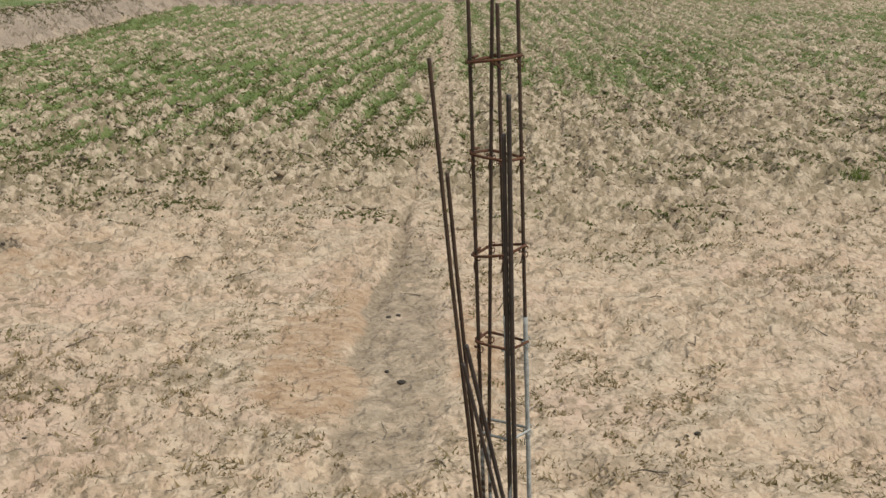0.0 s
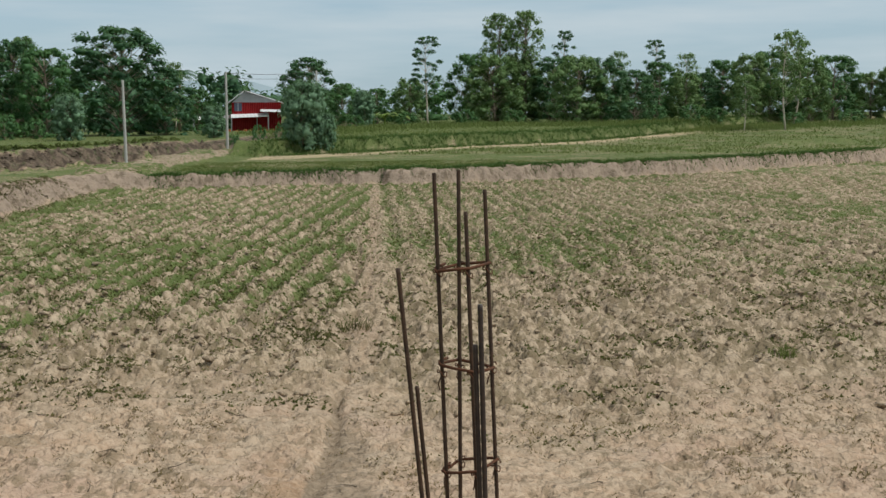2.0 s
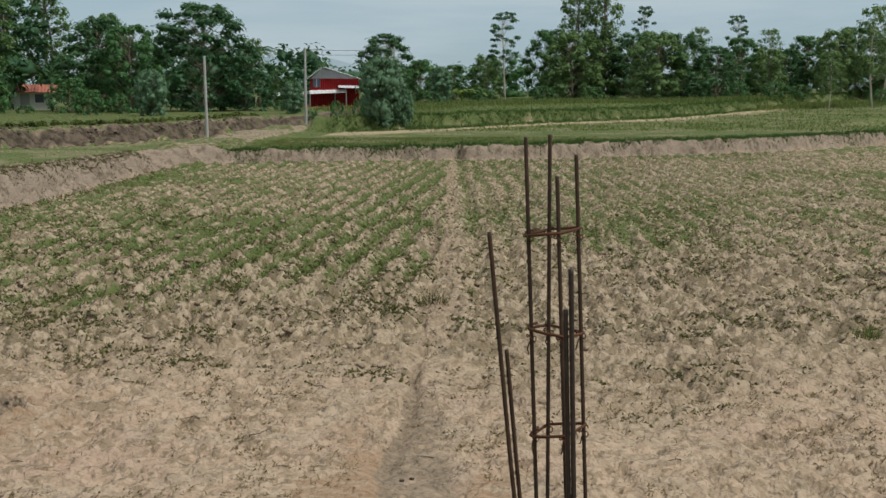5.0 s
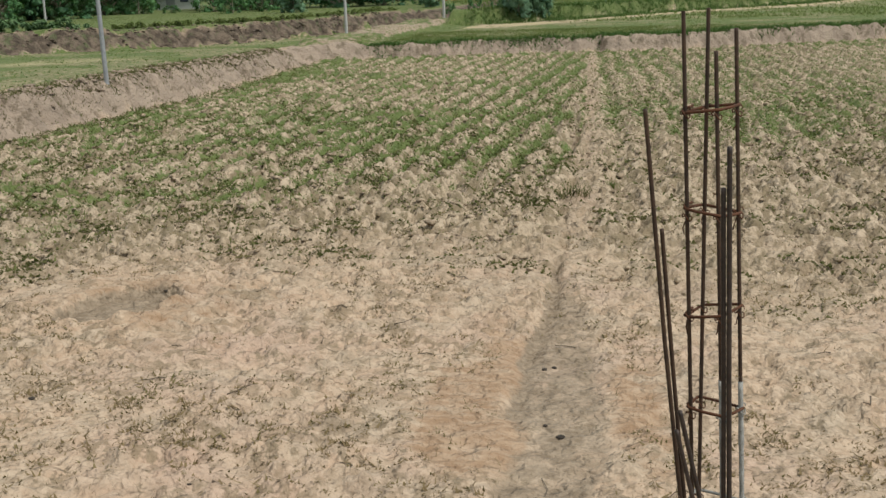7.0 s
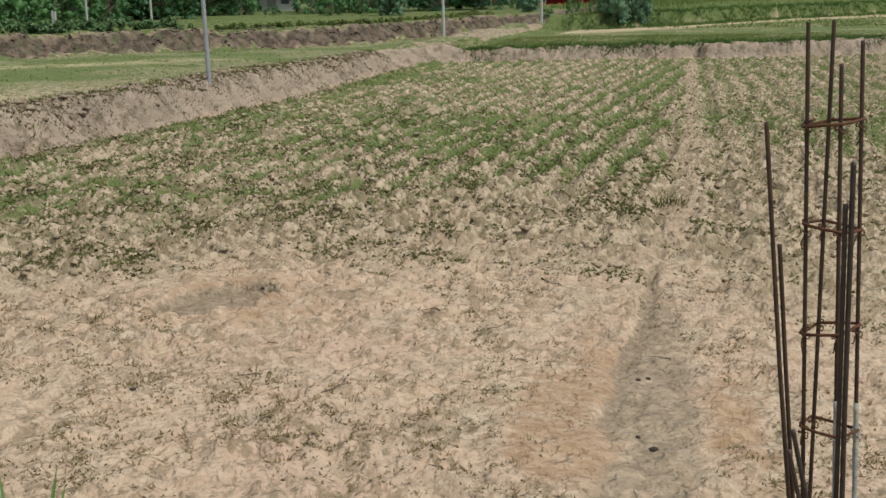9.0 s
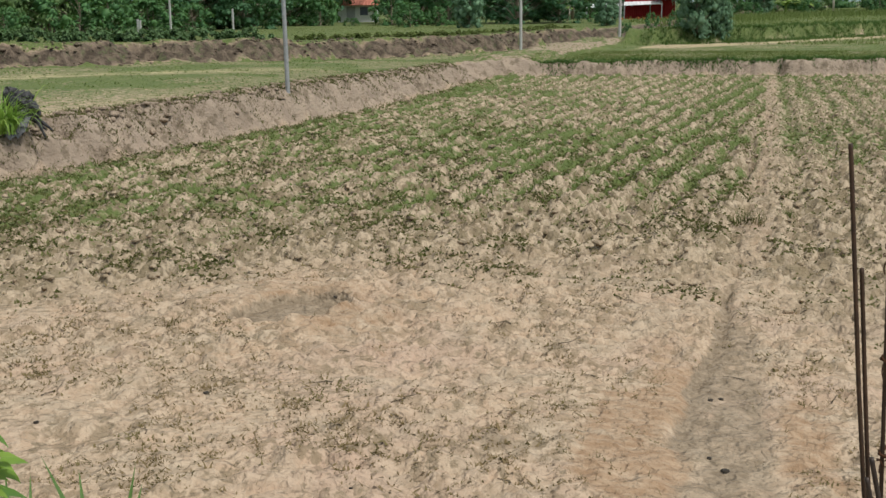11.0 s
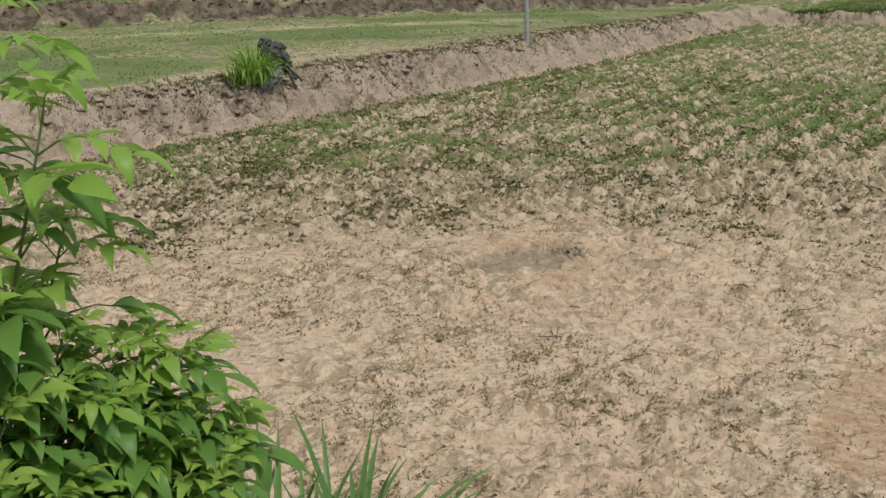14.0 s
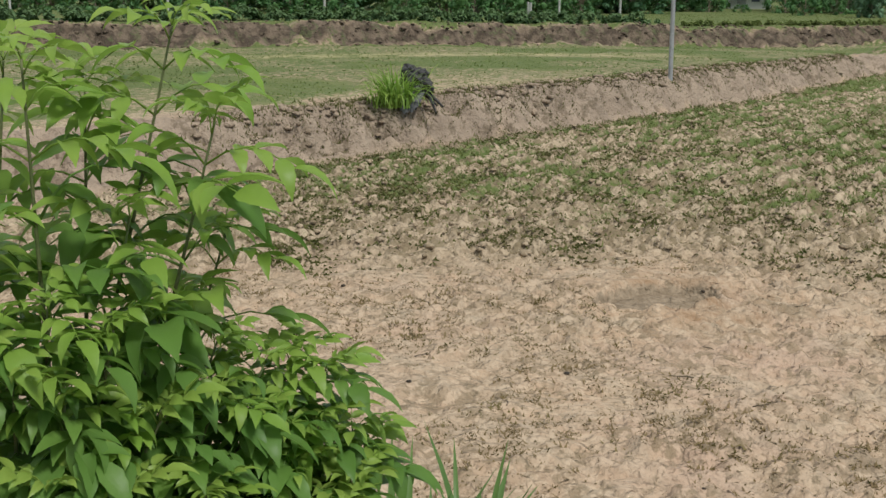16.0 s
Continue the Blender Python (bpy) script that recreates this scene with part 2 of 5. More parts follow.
RED_SHEET = plain_material("red_sheet", (0.20, 0.010, 0.012), (0.27, 0.016, 0.016), 1.2, 0.8, 0, 0.1, spot=(0.15, 0.01, 0.01), spec=0.15)
WHITE_SHEET = plain_material("white_sheet", (0.62, 0.63, 0.64), (0.75, 0.76, 0.77), 1.5, 0.5, 0, 0.1, spot=(0.5, 0.5, 0.5))
GREY_SHEET = plain_material("grey_sheet", (0.30, 0.31, 0.33), (0.40, 0.41, 0.43), 1.5, 0.6, 0, 0.1)
ORANGE_ROOF = plain_material("orange_roof", (0.34, 0.11, 0.075), (0.43, 0.165, 0.115), 2, 0.7)
DARK_GLASS = plain_material("dark_window", (0.06, 0.07, 0.10), (0.09, 0.10, 0.14), 2, 0.25)
CHAR = plain_material("charred_wood", (0.016, 0.016, 0.018), (0.07, 0.068, 0.07), 6, 0.75, 0, 0.8, 0.03, spot=(0.16, 0.16, 0.17))
GREY_PLASTIC = plain_material("grey_plastic", (0.07, 0.072, 0.08), (0.17, 0.172, 0.185), 5, 0.5, 0, 0.5, 0.02)
DUNG = plain_material("dark_dung", (0.02, 0.016, 0.012), (0.05, 0.04, 0.03), 20, 0.9)
TWIG = plain_material("dry_twig", (0.09, 0.07, 0.05), (0.17, 0.14, 0.10), 20, 0.95)
RED_FLOWER = plain_material("orange_flowers", (0.42, 0.10, 0.03), (0.50, 0.18, 0.05), 8, 0.7)


# ---- helpers of this scene ----
def mesh_of(name, verts, faces, mats, smooth=False, which=None):
    me = bpy.data.meshes.new(name)
    me.from_pydata([tuple(map(float, v)) for v in verts], [], faces)
    for m in mats if isinstance(mats, (list, tuple)) else (mats,):
        me.materials.append(m)
    if which is not None:
        me.polygons.foreach_set("material_index", which)
    if smooth:
        me.polygons.foreach_set("use_smooth", [True] * len(me.polygons))
    me.update()
    return me


def fast_mesh(name, verts, loops, size, mat):
    """A mesh of faces that all have the same number of corners, from arrays."""
    me = bpy.data.meshes.new(name)
    n = len(loops) // size
    me.vertices.add(len(verts))
    me.vertices.foreach_set("co", np.asarray(verts, np.float32).ravel())
    me.loops.add(len(loops))
    me.loops.foreach_set("vertex_index", np.asarray(loops, np.int32))
    me.polygons.add(n)
    me.polygons.foreach_set("loop_start", np.arange(0, n * size, size, dtype=np.int32))
    me.polygons.foreach_set("loop_total", np.full(n, size, np.int32))
    me.materials.append(mat)
    me.update(calc_edges=True)
    me.validate()
    return me


def part(name, me, parent, label=""):
    ob = new(name, me)
    ob.parent = parent
    return tagged(ob, label)


def bm_mesh(name, bm, mat, smooth=False):
    me = bpy.data.meshes.new(name)
    bmesh.ops.recalc_face_normals(bm, faces=bm.faces)
    bm.to_mesh(me)
    bm.free()
    me.materials.append(mat)
    if smooth:
        me.polygons.foreach_set("use_smooth", [True] * len(me.polygons))
    return me


def tube(points, radii, sides=8, cap=True):
    """Vertices and faces of a tube through the points."""
    pts = [Vector(p) for p in points]
    rad = radii if isinstance(radii, (list, tuple)) else [radii] * len(pts)
    verts, faces = [], []
    side = None
    for i, p in enumerate(pts):
        d = (pts[min(i + 1, len(pts) - 1)] - pts[max(i - 1, 0)]).normalized()
        if side is None:
            side = d.orthogonal().normalized()
        side = (side - d * side.dot(d)).normalized()
        up = d.cross(side)
        for j in range(sides):
            a = 2 * math.pi * j / sides
            verts.append(p + (side * math.cos(a) + up * math.sin(a)) * rad[i])
        if i:
            o = (i - 1) * sides
            faces += [(o + j, o + (j + 1) % sides, o + sides + (j + 1) % sides, o + sides + j) for j in range(sides)]
    if cap:
        faces += [tuple(range(sides - 1, -1, -1)), tuple(range(len(verts) - sides, len(verts)))]
    return verts, faces


def joined(pieces):
    verts, faces = [], []
    for v, f in pieces:
        o = len(verts)
        verts += list(v)
        faces += [tuple(i + o for i in face) for face in f]
    return verts, faces


def box_mesh(name, lo, hi, mat, bevel=0.01):
    bm = bmesh.new()
    bmesh.ops.create_cube(bm, size=1)
    for v in bm.verts:
        v.co = [lo[i] + (v.co[i] + 0.5) * (hi[i] - lo[i]) for i in range(3)]
    if bevel:
        bmesh.ops.bevel(bm, geom=bm.edges[:], offset=bevel, segments=1, affect="EDGES")
    return bm_mesh(name, bm, mat)


def thing(name, place, label, category, group="", turn=0.0):
    ob = new(name)
    ob.empty_display_size = 0.2
    ob.matrix_basis = pose(*place, 0, 0, turn)
    return tagged(ob, label, category, group)


# ---- the lie of the land ----
def lattice(ix, iy, seed):
    h = (ix.astype(np.int64) * 374761393 + iy.astype(np.int64) * 668265263 + seed * 1442695041) & 0xFFFFFFFF
    h = ((h ^ (h >> 13)) * 1274126177) & 0xFFFFFFFF
    return ((h ^ (h >> 16)) & 0xFFFF) / 65535.0


def vnoise(x, y, size, seed=0):
    x, y = np.asarray(x, float) / size + 1000.5, np.asarray(y, float) / size + 1000.5
    ix, iy = np.floor(x), np.floor(y)
    fx, fy = x - ix, y - iy
    fx, fy = fx * fx * (3 - 2 * fx), fy * fy * (3 - 2 * fy)
    a, b = lattice(ix, iy, seed), lattice(ix + 1, iy, seed)
    c, d = lattice(ix, iy + 1, seed), lattice(ix + 1, iy + 1, seed)
    return (a * (1 - fx) + b * fx) * (1 - fy) + (c * (1 - fx) + d * fx) * fy


def fbm(x, y, size, octaves=4, seed=0):
    total, amp, norm = 0, 1.0, 0.0
    for o in range(octaves):
        c, s = math.cos(0.7 * o), math.sin(0.7 * o)
        total = total + amp * vnoise(c * np.asarray(x) - s * np.asarray(y), s * np.asarray(x) + c * np.asarray(y), size / 2.03**o, seed + o)
        norm += amp
        amp *= 0.55
    return total / norm


def worley(x, y, size, seed=0):
    """Distance to the nearest and second nearest of scattered points, and a number for the nearest, in units of size."""
    x, y = np.asarray(x, float) / size + 1000.5, np.asarray(y, float) / size + 1000.5
    ix, iy = np.floor(x), np.floor(y)
    f1, f2, who = np.full(x.shape, 9.0), np.full(x.shape, 9.0), np.zeros(x.shape)
    for dx in (-1, 0, 1):
        for dy in (-1, 0, 1):
            cx, cy = ix + dx, iy + dy
            d = np.hypot(cx + lattice(cx, cy, seed) - x, cy + lattice(cx, cy, seed + 7) - y)
            near = d < f1
            f2 = np.where(near, f1, np.minimum(f2, d))
            who = np.where(near, lattice(cx, cy, seed + 13), who)
            f1 = np.where(near, d, f1)
    return f1, f2, who


def step(a, b, v):
    t = np.clip((v - a) / (b - a), 0, 1)
    return t * t * (3 - 2 * t)


def left_foot(y):
    return np.interp(y, [9, 23, 31, 38, 60], [-12.9, -12.8, -13.4, -14.2, -16.4])


def front_foot(x):
    return np.interp(x, [-40, -14.2, -12.2, -8.3, -2, 2.6, 7.8, 14.4, 20.6, 60], [20, 38.3, 40.4, 42.2, 44.2, 47.1, 50.8, 57.4, 64, 105])


def far_left_foot(y):
    return np.interp(y, [-60, 10, 14, 23.7, 32, 40, 46, 52, 64, 100], [-60, -34.5, -33, -28.5, -25.5, -22.5, -19.2, -17.8, -17.0, -17.0])


def far_front_foot(x):
    return np.interp(x, [-40, -13.4, -9.4, -3.7, 4.1, 19.4, 39, 80], [57, 60, 63.5, 74, 83, 110, 132, 180])


def path_mid(y):
    return np.interp(y, [3, 5.3, 8.5, 10.5, 15.2, 21.6, 37, 45], [-0.25, -0.38, -0.86, -1.18, -1.66, -2.4, -4.3, -5.2])


def land(x, y):
    """Height and soil masks at arrays of places."""
    x, y = np.asarray(x, float), np.asarray(y, float)
    wob = fbm(x, y, 2.5, 4, 3) - 0.5
    scour = fbm(x, y, 0.75, 3, 13) - 0.5
    d_left = left_foot(y) - x + 0.5 * wob + 0.7 * scour
    d_front = y - front_foot(x) + 0.7 * wob + 0.55 * scour
    h_left = np.interp(y, [9, 25, 32, 40], [0.74, 0.78, 0.66, 0.52])
    h_front = np.interp(x, [-14, -8, 0, 20, 60], [0.46, 0.54, 0.62, 0.70, 0.8])
    h_up = np.where(d_left > d_front, h_left, h_front)
    d_up = np.maximum(d_left, d_front)
    crumb = fbm(x, y, 0.5, 4, 9) - 0.5
    run = np.where(d_left > d_front, np.interp(y, [14, 18], [1.35, 0.9]), 0.6)
    upper = step(-0.05, 1.0, d_up / run + 1.15 * crumb * (d_up > -0.3) * (d_up < 1.5))
    # the bund that divides the two upper fields
    c = -14.3 - (y - 38.5) * 0.085
    bund = (0.12 + 0.34 * fbm(x, y, 0.8, 3, 27)) * step(1.5, 0.5, np.abs(x - c) + 1.2 * crumb) * step(37.5, 39.5, y) * step(66, 62, y)
    d_far_l = (far_left_foot(y) - x) * 0.85 + 1.2 * wob
    d_far_f = (y - far_front_foot(x)) * 0.75 + 1.2 * wob
    d_far = np.maximum(d_far_l, np.where(x > -15, d_far_f, -9))
    broken = fbm(x, y, 1.1, 4, 63) - 0.5
    ledge = step(0, 1.0, d_far / 1.0 + (1.3 * crumb + 1.0 * broken) * step(2.2, 1.2, np.abs(d_far)))
    rise = step(75, 125, y) * np.interp(x, [-30, -15, 10, 40], [0.0, 0.55, 0.65, 1.35])
    # low grassy mound on the upper field
    hump = np.exp(-(((y - 73 - 0.85 * (x - 18.8)) / 1.1) ** 2)) * step(14.5, 16.5, x) * step(24, 22, x) * (0.6 + 0.8 * fbm(x, y, 1.4, 3, 67))
    z = h_up * upper + bund + 0.74 * ledge + rise + 0.42 * hump
    # field relief
    field = (1 - step(-0.4, 0.1, d_up)) * step(2.9, 3.6, y)
    px = path_mid(y)
    off = x - px
    edge = fbm(x, y, 2.2, 3, 21) - 0.5
    rough = step(8.6, 11.6, y + 3.0 * edge + np.where(off > 0, -0.2 * off.clip(0, 6), 1.1 * (-(x + 4.6)).clip(0, 6)))
    on_path = np.interp(y, [12, 18], [0.8, 0.6]) * np.exp(-((off - 0.13) / np.interp(y, [12, 20], [0.20, 0.15])) ** 2) * step(4, 6, y)
    rough = rough * (1 - 0.85 * on_path)
    lean = np.where(off < 0, x + 0.02 * y, x + 0.13 * y)
    rows = np.sin(2 * math.pi * (lean + 0.35 * wob + 0.10 * edge) / 0.56)
    row_zone = step(10, 15, y) * np.where(off < 0, 1.0, 0.6)
    clod2 = fbm(x, y, 0.16, 3, 15) - 0.5
    dips = step(0.60, 0.74, fbm(x, y, 0.30, 2, 33)) * step(0.35, 0.6, fbm(x, y, 2.0, 2, 44))
    wx, wy = x + 0.26 * (fbm(x, y, 0.26, 3, 17) - 0.5), y + 0.26 * (fbm(x, y, 0.26, 3, 18) - 0.5)
    f1, f2, who = worley(wx, wy, 0.19, 4)
    g1, g2, who2 = worley(wx, wy, 0.10, 24)
    lumps = (0.25 + 0.75 * who) * np.clip(1.15 - f1, 0, 1) ** 0.7 * step(0.0, 0.30, f2 - f1)
    crust = (0.3 + 0.7 * who2) * np.clip(1.0 - g1, 0, 1)
    relief = rough * (0.15 * (lumps - 0.35) + 0.07 * (crust - 0.3) + 0.07 * clod2 + 0.07 * rows * row_zone)
    relief = relief + (1 - rough) * (0.07 * (fbm(x, y, 0.8, 4, 51) - 0.5) + 0.04 * clod2 + (0.06 * (crust - 0.3) + 0.075 * (lumps - 0.35)) * (0.25 + 0.75 * step(0.38, 0.60, fbm(x, y, 1.6, 2, 47))) - 0.05 * dips)
    ragged = fbm(x, y, 0.45, 3, 77) - 0.5
    half = np.interp(y, [4.3, 4.6, 5.0, 5.4, 5.9, 6.5, 7.2, 8.0, 9.0, 10.0], [0.05, 0.11, 0.18, 0.23, 0.28, 0.29, 0.25, 0.22, 0.11, 0.02])
    trench = step(1.55, 0.55, np.abs(off - 0.02 + 0.22 * ragged + 0.10 * crumb) / (half + 0.14 * ragged + 0.01).clip(0.02, 1)) * step(4.2, 4.9, y) * step(10.2, 8.6, y)
    beside = np.interp(y, [6.5, 7.6, 8.7, 9.6, 11.5, 15, 20, 27, 36], [0.30, 0.25, 0.12, 0.05, 0.03, 0.10, 0.16, 0.16, 0.05])
    rut = np.exp(-((off + beside + 0.10 * ragged) / 0.07) ** 2) * step(4.2, 4.8, y) * step(38, 32, y) * (0.5 + 0.5 * step(0.3, 0.6, vnoise(x, y, 1.3, 8)))
    relief = relief * (1 - 0.5 * trench) - 0.045 * trench - np.interp(y, [8, 10], [0.05, 0.10]) * rut
    pool = np.exp(-(((x + 4.72 - 0.25 * (y - 8.1)) / 0.46) ** 2 + ((y - 8.1) / 0.58) ** 2) ** 1.6 * 0.9 + 0.4 * crumb)
    mound = np.exp(-(((x + 4.6) / 1.3) ** 2 + ((y - 8.1) / 1.1) ** 2))
    pool = step(0.34, 0.50, np.clip(pool, 0, 1))
    relief = relief * (1 - 0.6 * pool) + 0.10 * mound - 0.13 * pool
    z = z + field * relief + 0.20 * (fbm(x, y, 0.30, 3, 19) - 0.5) * step(-0.3, 0.15, d_up) * step(2.0, 1.1, d_up) + 0.35 * (fbm(x, y, 0.8, 3, 23) - 0.5) * step(-0.5, 0.2, d_far) * step(2.4, 1.2, d_far)
    z = z + (1 - field) * (0.05 * (fbm(x, y, 0.7, 3, 61) - 0.5)) * np.where(y > 3.5, 1.0, 0.4)
    # raised fill on which the column stands
    fill = 1.15 * step(3.2, 1.0, y + 0.3 * wob) * step(-14, -11, -np.abs(x)) 
    z = z + fill * step(-9, -6, y)
    face = np.clip(step(-0.1, 0.12, d_up / run) * (1 - step(1.0, 1.35, d_up / run + 0.5 * crumb)), 0, 1)
    masks = {}
    masks["clay"] = np.clip(0.9 * step(0.50, 0.60, fbm(x, y, 4.0, 3, 55)) * step(16, 22, x) * step(92, 100, y) * step(124, 116, y) + face + 0.6 * (bund > 0.05) + step(3.5, 3.0, y) * step(-9, -6, y) * 0.3, 0, 1)
    shelf = step(0.85, 1.1, d_far / 1.0 + 0.4 * crumb)
    masks["brown"] = np.clip(step(-0.1, 0.1, d_far) * (1 - shelf) * np.where(x < -15, 0.95, 0.5), 0, 1)
    masks["wet"] = np.clip(0.74 * trench + 1.5 * pool + 0.7 * np.exp(-(((x + 1.95) / 0.34) ** 2 + ((y - 5.9) / 0.22) ** 2)) + 0.6 * np.exp(-(((x - 1.0) / 0.8) ** 2 + ((y - 4.9) / 0.35) ** 2)) + 0.8 * rut + 0.75 * np.exp(-((d_left + 0.30) / 0.38) ** 2) * step(26, 18, y) * step(7, 9, y), 0, 1)
    side = np.where(off < 0, 1.0, 0.55) * np.exp(-((np.abs(off + 0.25 * edge) - 0.50) / 0.38) ** 2) * step(4.9, 6.0, y) * step(9.2, 6.9, y) * (0.45 + 0.9 * step(0.35, 0.65, fbm(x, y, 0.6, 3, 29)))
    masks["ochre"] = np.clip(1.7 * side * (1 - trench) + 0.7 * mound * (1 - pool) + 0.25 * step(0.56, 0.70, fbm(x, y, 1.8, 3, 71)) * step(10.5, 8.5, y) + 0.25 * on_path * step(7, 9, y), 0, 1)
    masks["clods"] = rough * field
    bands = step(0.42, 0.66, fbm(x, y, 2.6, 3, 81))
    lush = np.exp(-(((x + 5.2) / 2.2) ** 2 + ((y - 17.5) / 4.5) ** 2)) + 0.8 * np.exp(-(((x - 1.6) / 2.4) ** 2 + ((y - 20.5) / 2.4) ** 2)) + 0.6 * np.exp(-(((x - 6) / 2.5) ** 2 + ((y - 14) / 3) ** 2))
    furrow = 0.5 - 0.5 * rows
    sods = fbm(lean * 2.2, y, 0.6, 3, 83) - 0.5
    g = step(9.2, 19, y - np.where(off > 0, 2.2, -1.1 * (-(x + 4.3)).clip(0, 7)) + 2.5 * edge) * (0.50 + 0.16 * step(17, 27, y) + 0.26 * bands + 0.60 * (furrow - 0.5) * row_zone - 0.45 * (lumps - 0.4) + 0.75 * sods) + 0.30 * lush * (0.5 + 0.5 * furrow)
    g = g * (1 - on_path) * (1 - 0.6 * rut) * np.where(off > 0, 0.74, 1.0)
    foot = 0.85 * np.exp(-((d_up + 0.35) / 0.50) ** 2) * step(8, 11, y) + 0.35 * np.exp(-((d_up + 0.9) / 0.9) ** 2) * step(22, 30, y)
    g = np.clip(g + 0.36 * foot, 0, 1) * field
    strip = np.exp(-((d_far_f + 2.4) / 2.0) ** 2) * (x > -13)
    above = step(1.05, 1.5, d_up / run + 0.6 * crumb)
    near_lip = np.exp(-(d_left / 3.2) ** 2) * step(24, 16, y)
    g_up = (0.90 - 0.30 * near_lip + 0.35 * (bands - 0.5)) * above * (1 - 0.85 * strip)
    g_up = np.maximum(g_up, 0.95 * step(0.25, 0.5, hump))
    g_up = np.where(d_far > 0, np.maximum(np.clip(shelf, 0, 1) * 0.95, np.maximum(1.0 * (x > -15), 0.25 * step(0.0, 0.1, broken) * step(-31, -27, x))), g_up) * (1 - 0.55 * (bund > 0.12) * step(0.3, 0.6, bands))
    masks["grass"] = np.clip(np.where(d_up > -0.1, np.maximum(g * 0.3, g_up), g), 0, 1)
    strawy = np.exp(-((x + 22.5 - 0.55 * (y - 24)) / 1.1) ** 2) * step(15, 20, y) * step(34, 29, y)
    masks["straw"] = np.clip(0.95 * strip * above + 0.85 * strawy * above + 0.25 * near_lip * above, 0, 1) * (d_far < 0.2)
    masks["tufty"] = rough * field * (1 - on_path) * (0.12 + 0.9 * step(0.50, 0.62, fbm(x, y, 0.7, 3, 97))) * step(34, 15, y) * step(0.15, 0.5, 1 - lumps) * np.where(off > 0, 0.62, 1.0)
    masks["stub"] = field * (1 - 0.4 * rough) * (1 - trench) * (1 - 0.8 * pool) * (0.35 + 0.9 * step(0.42, 0.62, fbm(x, y, 1.1, 3, 91))) * (1 - 0.5 * mound) * (1 - 0.6 * np.clip(side, 0, 1))
    return z, masks


def ground_z(x, y):
    return float(land(np.array([x]), np.array([y]))[0][0])


def spaced(*runs):
    """Numbers from runs of (start, end, step)."""
    return np.unique(np.round(np.concatenate([np.arange(a, b, s) for a, b, s in runs]), 4))


xs = np.concatenate([[-2600, -1200, -600, -300, -180, -120], spaced((-90, -36, 2.0), (-36, -15.6, 0.26), (-15.6, -12, 0.085), (-12, -6.6, 0.07), (-6.6, 3, 0.044), (3, 9, 0.09), (9, 26, 0.32), (26, 70, 1.5)), [80, 120, 200, 400, 900, 2600]])
ys = np.concatenate([[-2600, -900, -300, -100, -40, -20, -12], spaced((-9, 3.9, 0.25), (3.9, 10, 0.037), (10, 14, 0.05), (14, 20, 0.07), (20, 36, 0.14), (36, 39, 0.18), (39, 50, 0.10), (50, 60, 0.18), (60, 66, 0.3), (66, 142, 0.7)), [150, 165, 190, 230, 300, 450, 800, 1500, 2600]])
gx, gy = np.meshgrid(xs, ys)
gz, masks = land(gx.ravel(), gy.ravel())
nx, ny = len(xs), len(ys)
ii = (np.arange(ny - 1)[:, None] * nx + np.arange(nx - 1)[None, :]).ravel()
me = fast_mesh("ground", np.stack([gx.ravel(), gy.ravel(), gz], 1), np.stack([ii, ii + 1, ii + nx + 1, ii + nx], 1).ravel(), 4, SOIL)
for key in ("grass", "wet", "ochre", "clay", "brown", "straw", "clods"):
    me.attributes.new(key, "FLOAT", "POINT").data.foreach_set("value", masks[key].astype(np.float32))
me.polygons.foreach_set("use_smooth", np.ones(len(me.polygons), bool))
tagged(new("ground", me), "bare sandy rice field with clods, earth bunds and grassy terraces", "ground", kind="structure")


# ---- grass and stubble ----
def blades(name, places, count, height, width, spread, mat, label, seed, lean=0.5):
    """Many tufts of thin blades as one mesh of triangles; places: x, y, size."""
    r = np.random.default_rng(seed)
    n = len(places)
    p = np.repeat(places, count, 0)
    m = len(p)
    x = p[:, 0] + r.normal(0, 1, m) * spread * p[:, 2]
    y = p[:, 1] + r.normal(0, 1, m) * spread * p[:, 2]
    z = land(x, y)[0] - 0.004
    a, h = r.uniform(0, 2 * math.pi, m), height * p[:, 2] * r.uniform(0.5, 1.2, m)
    w = width * p[:, 2] * r.uniform(0.7, 1.3, m)
    t = r.uniform(0.1, 1.0, m) * lean * h
    b = a + math.pi / 2 + r.normal(0, 0.6, m)
    dx, dy = np.cos(a) * w / 2, np.sin(a) * w / 2
    lo = np.stack([x - dx, y - dy, z], 1)
    hi = np.stack([x + dx, y + dy, z], 1)
    tip = np.stack([x + np.cos(b) * t, y + np.sin(b) * t, z + h], 1)
    v = np.stack([lo, hi, tip], 1).reshape(-1, 3)
    ob = new(name, fast_mesh(name, v, np.arange(len(v)), 3, mat))
    return tagged(ob, label, "grass", kind="stuff")


def scattered(n, x0, x1, y0, y1, mask, power, seed, sizes=(0.6, 1.4)):
    r = np.random.default_rng(seed)
    x, y = r.uniform(x0, x1, n), y0 + (y1 - y0) * r.uniform(0, 1, n) ** 1.3
    keep = r.uniform(0, 1, n) < np.clip(land(x, y)[1][mask], 0, 1) ** power
    return np.stack([x, y, r.uniform(*sizes, n)], 1)[keep]


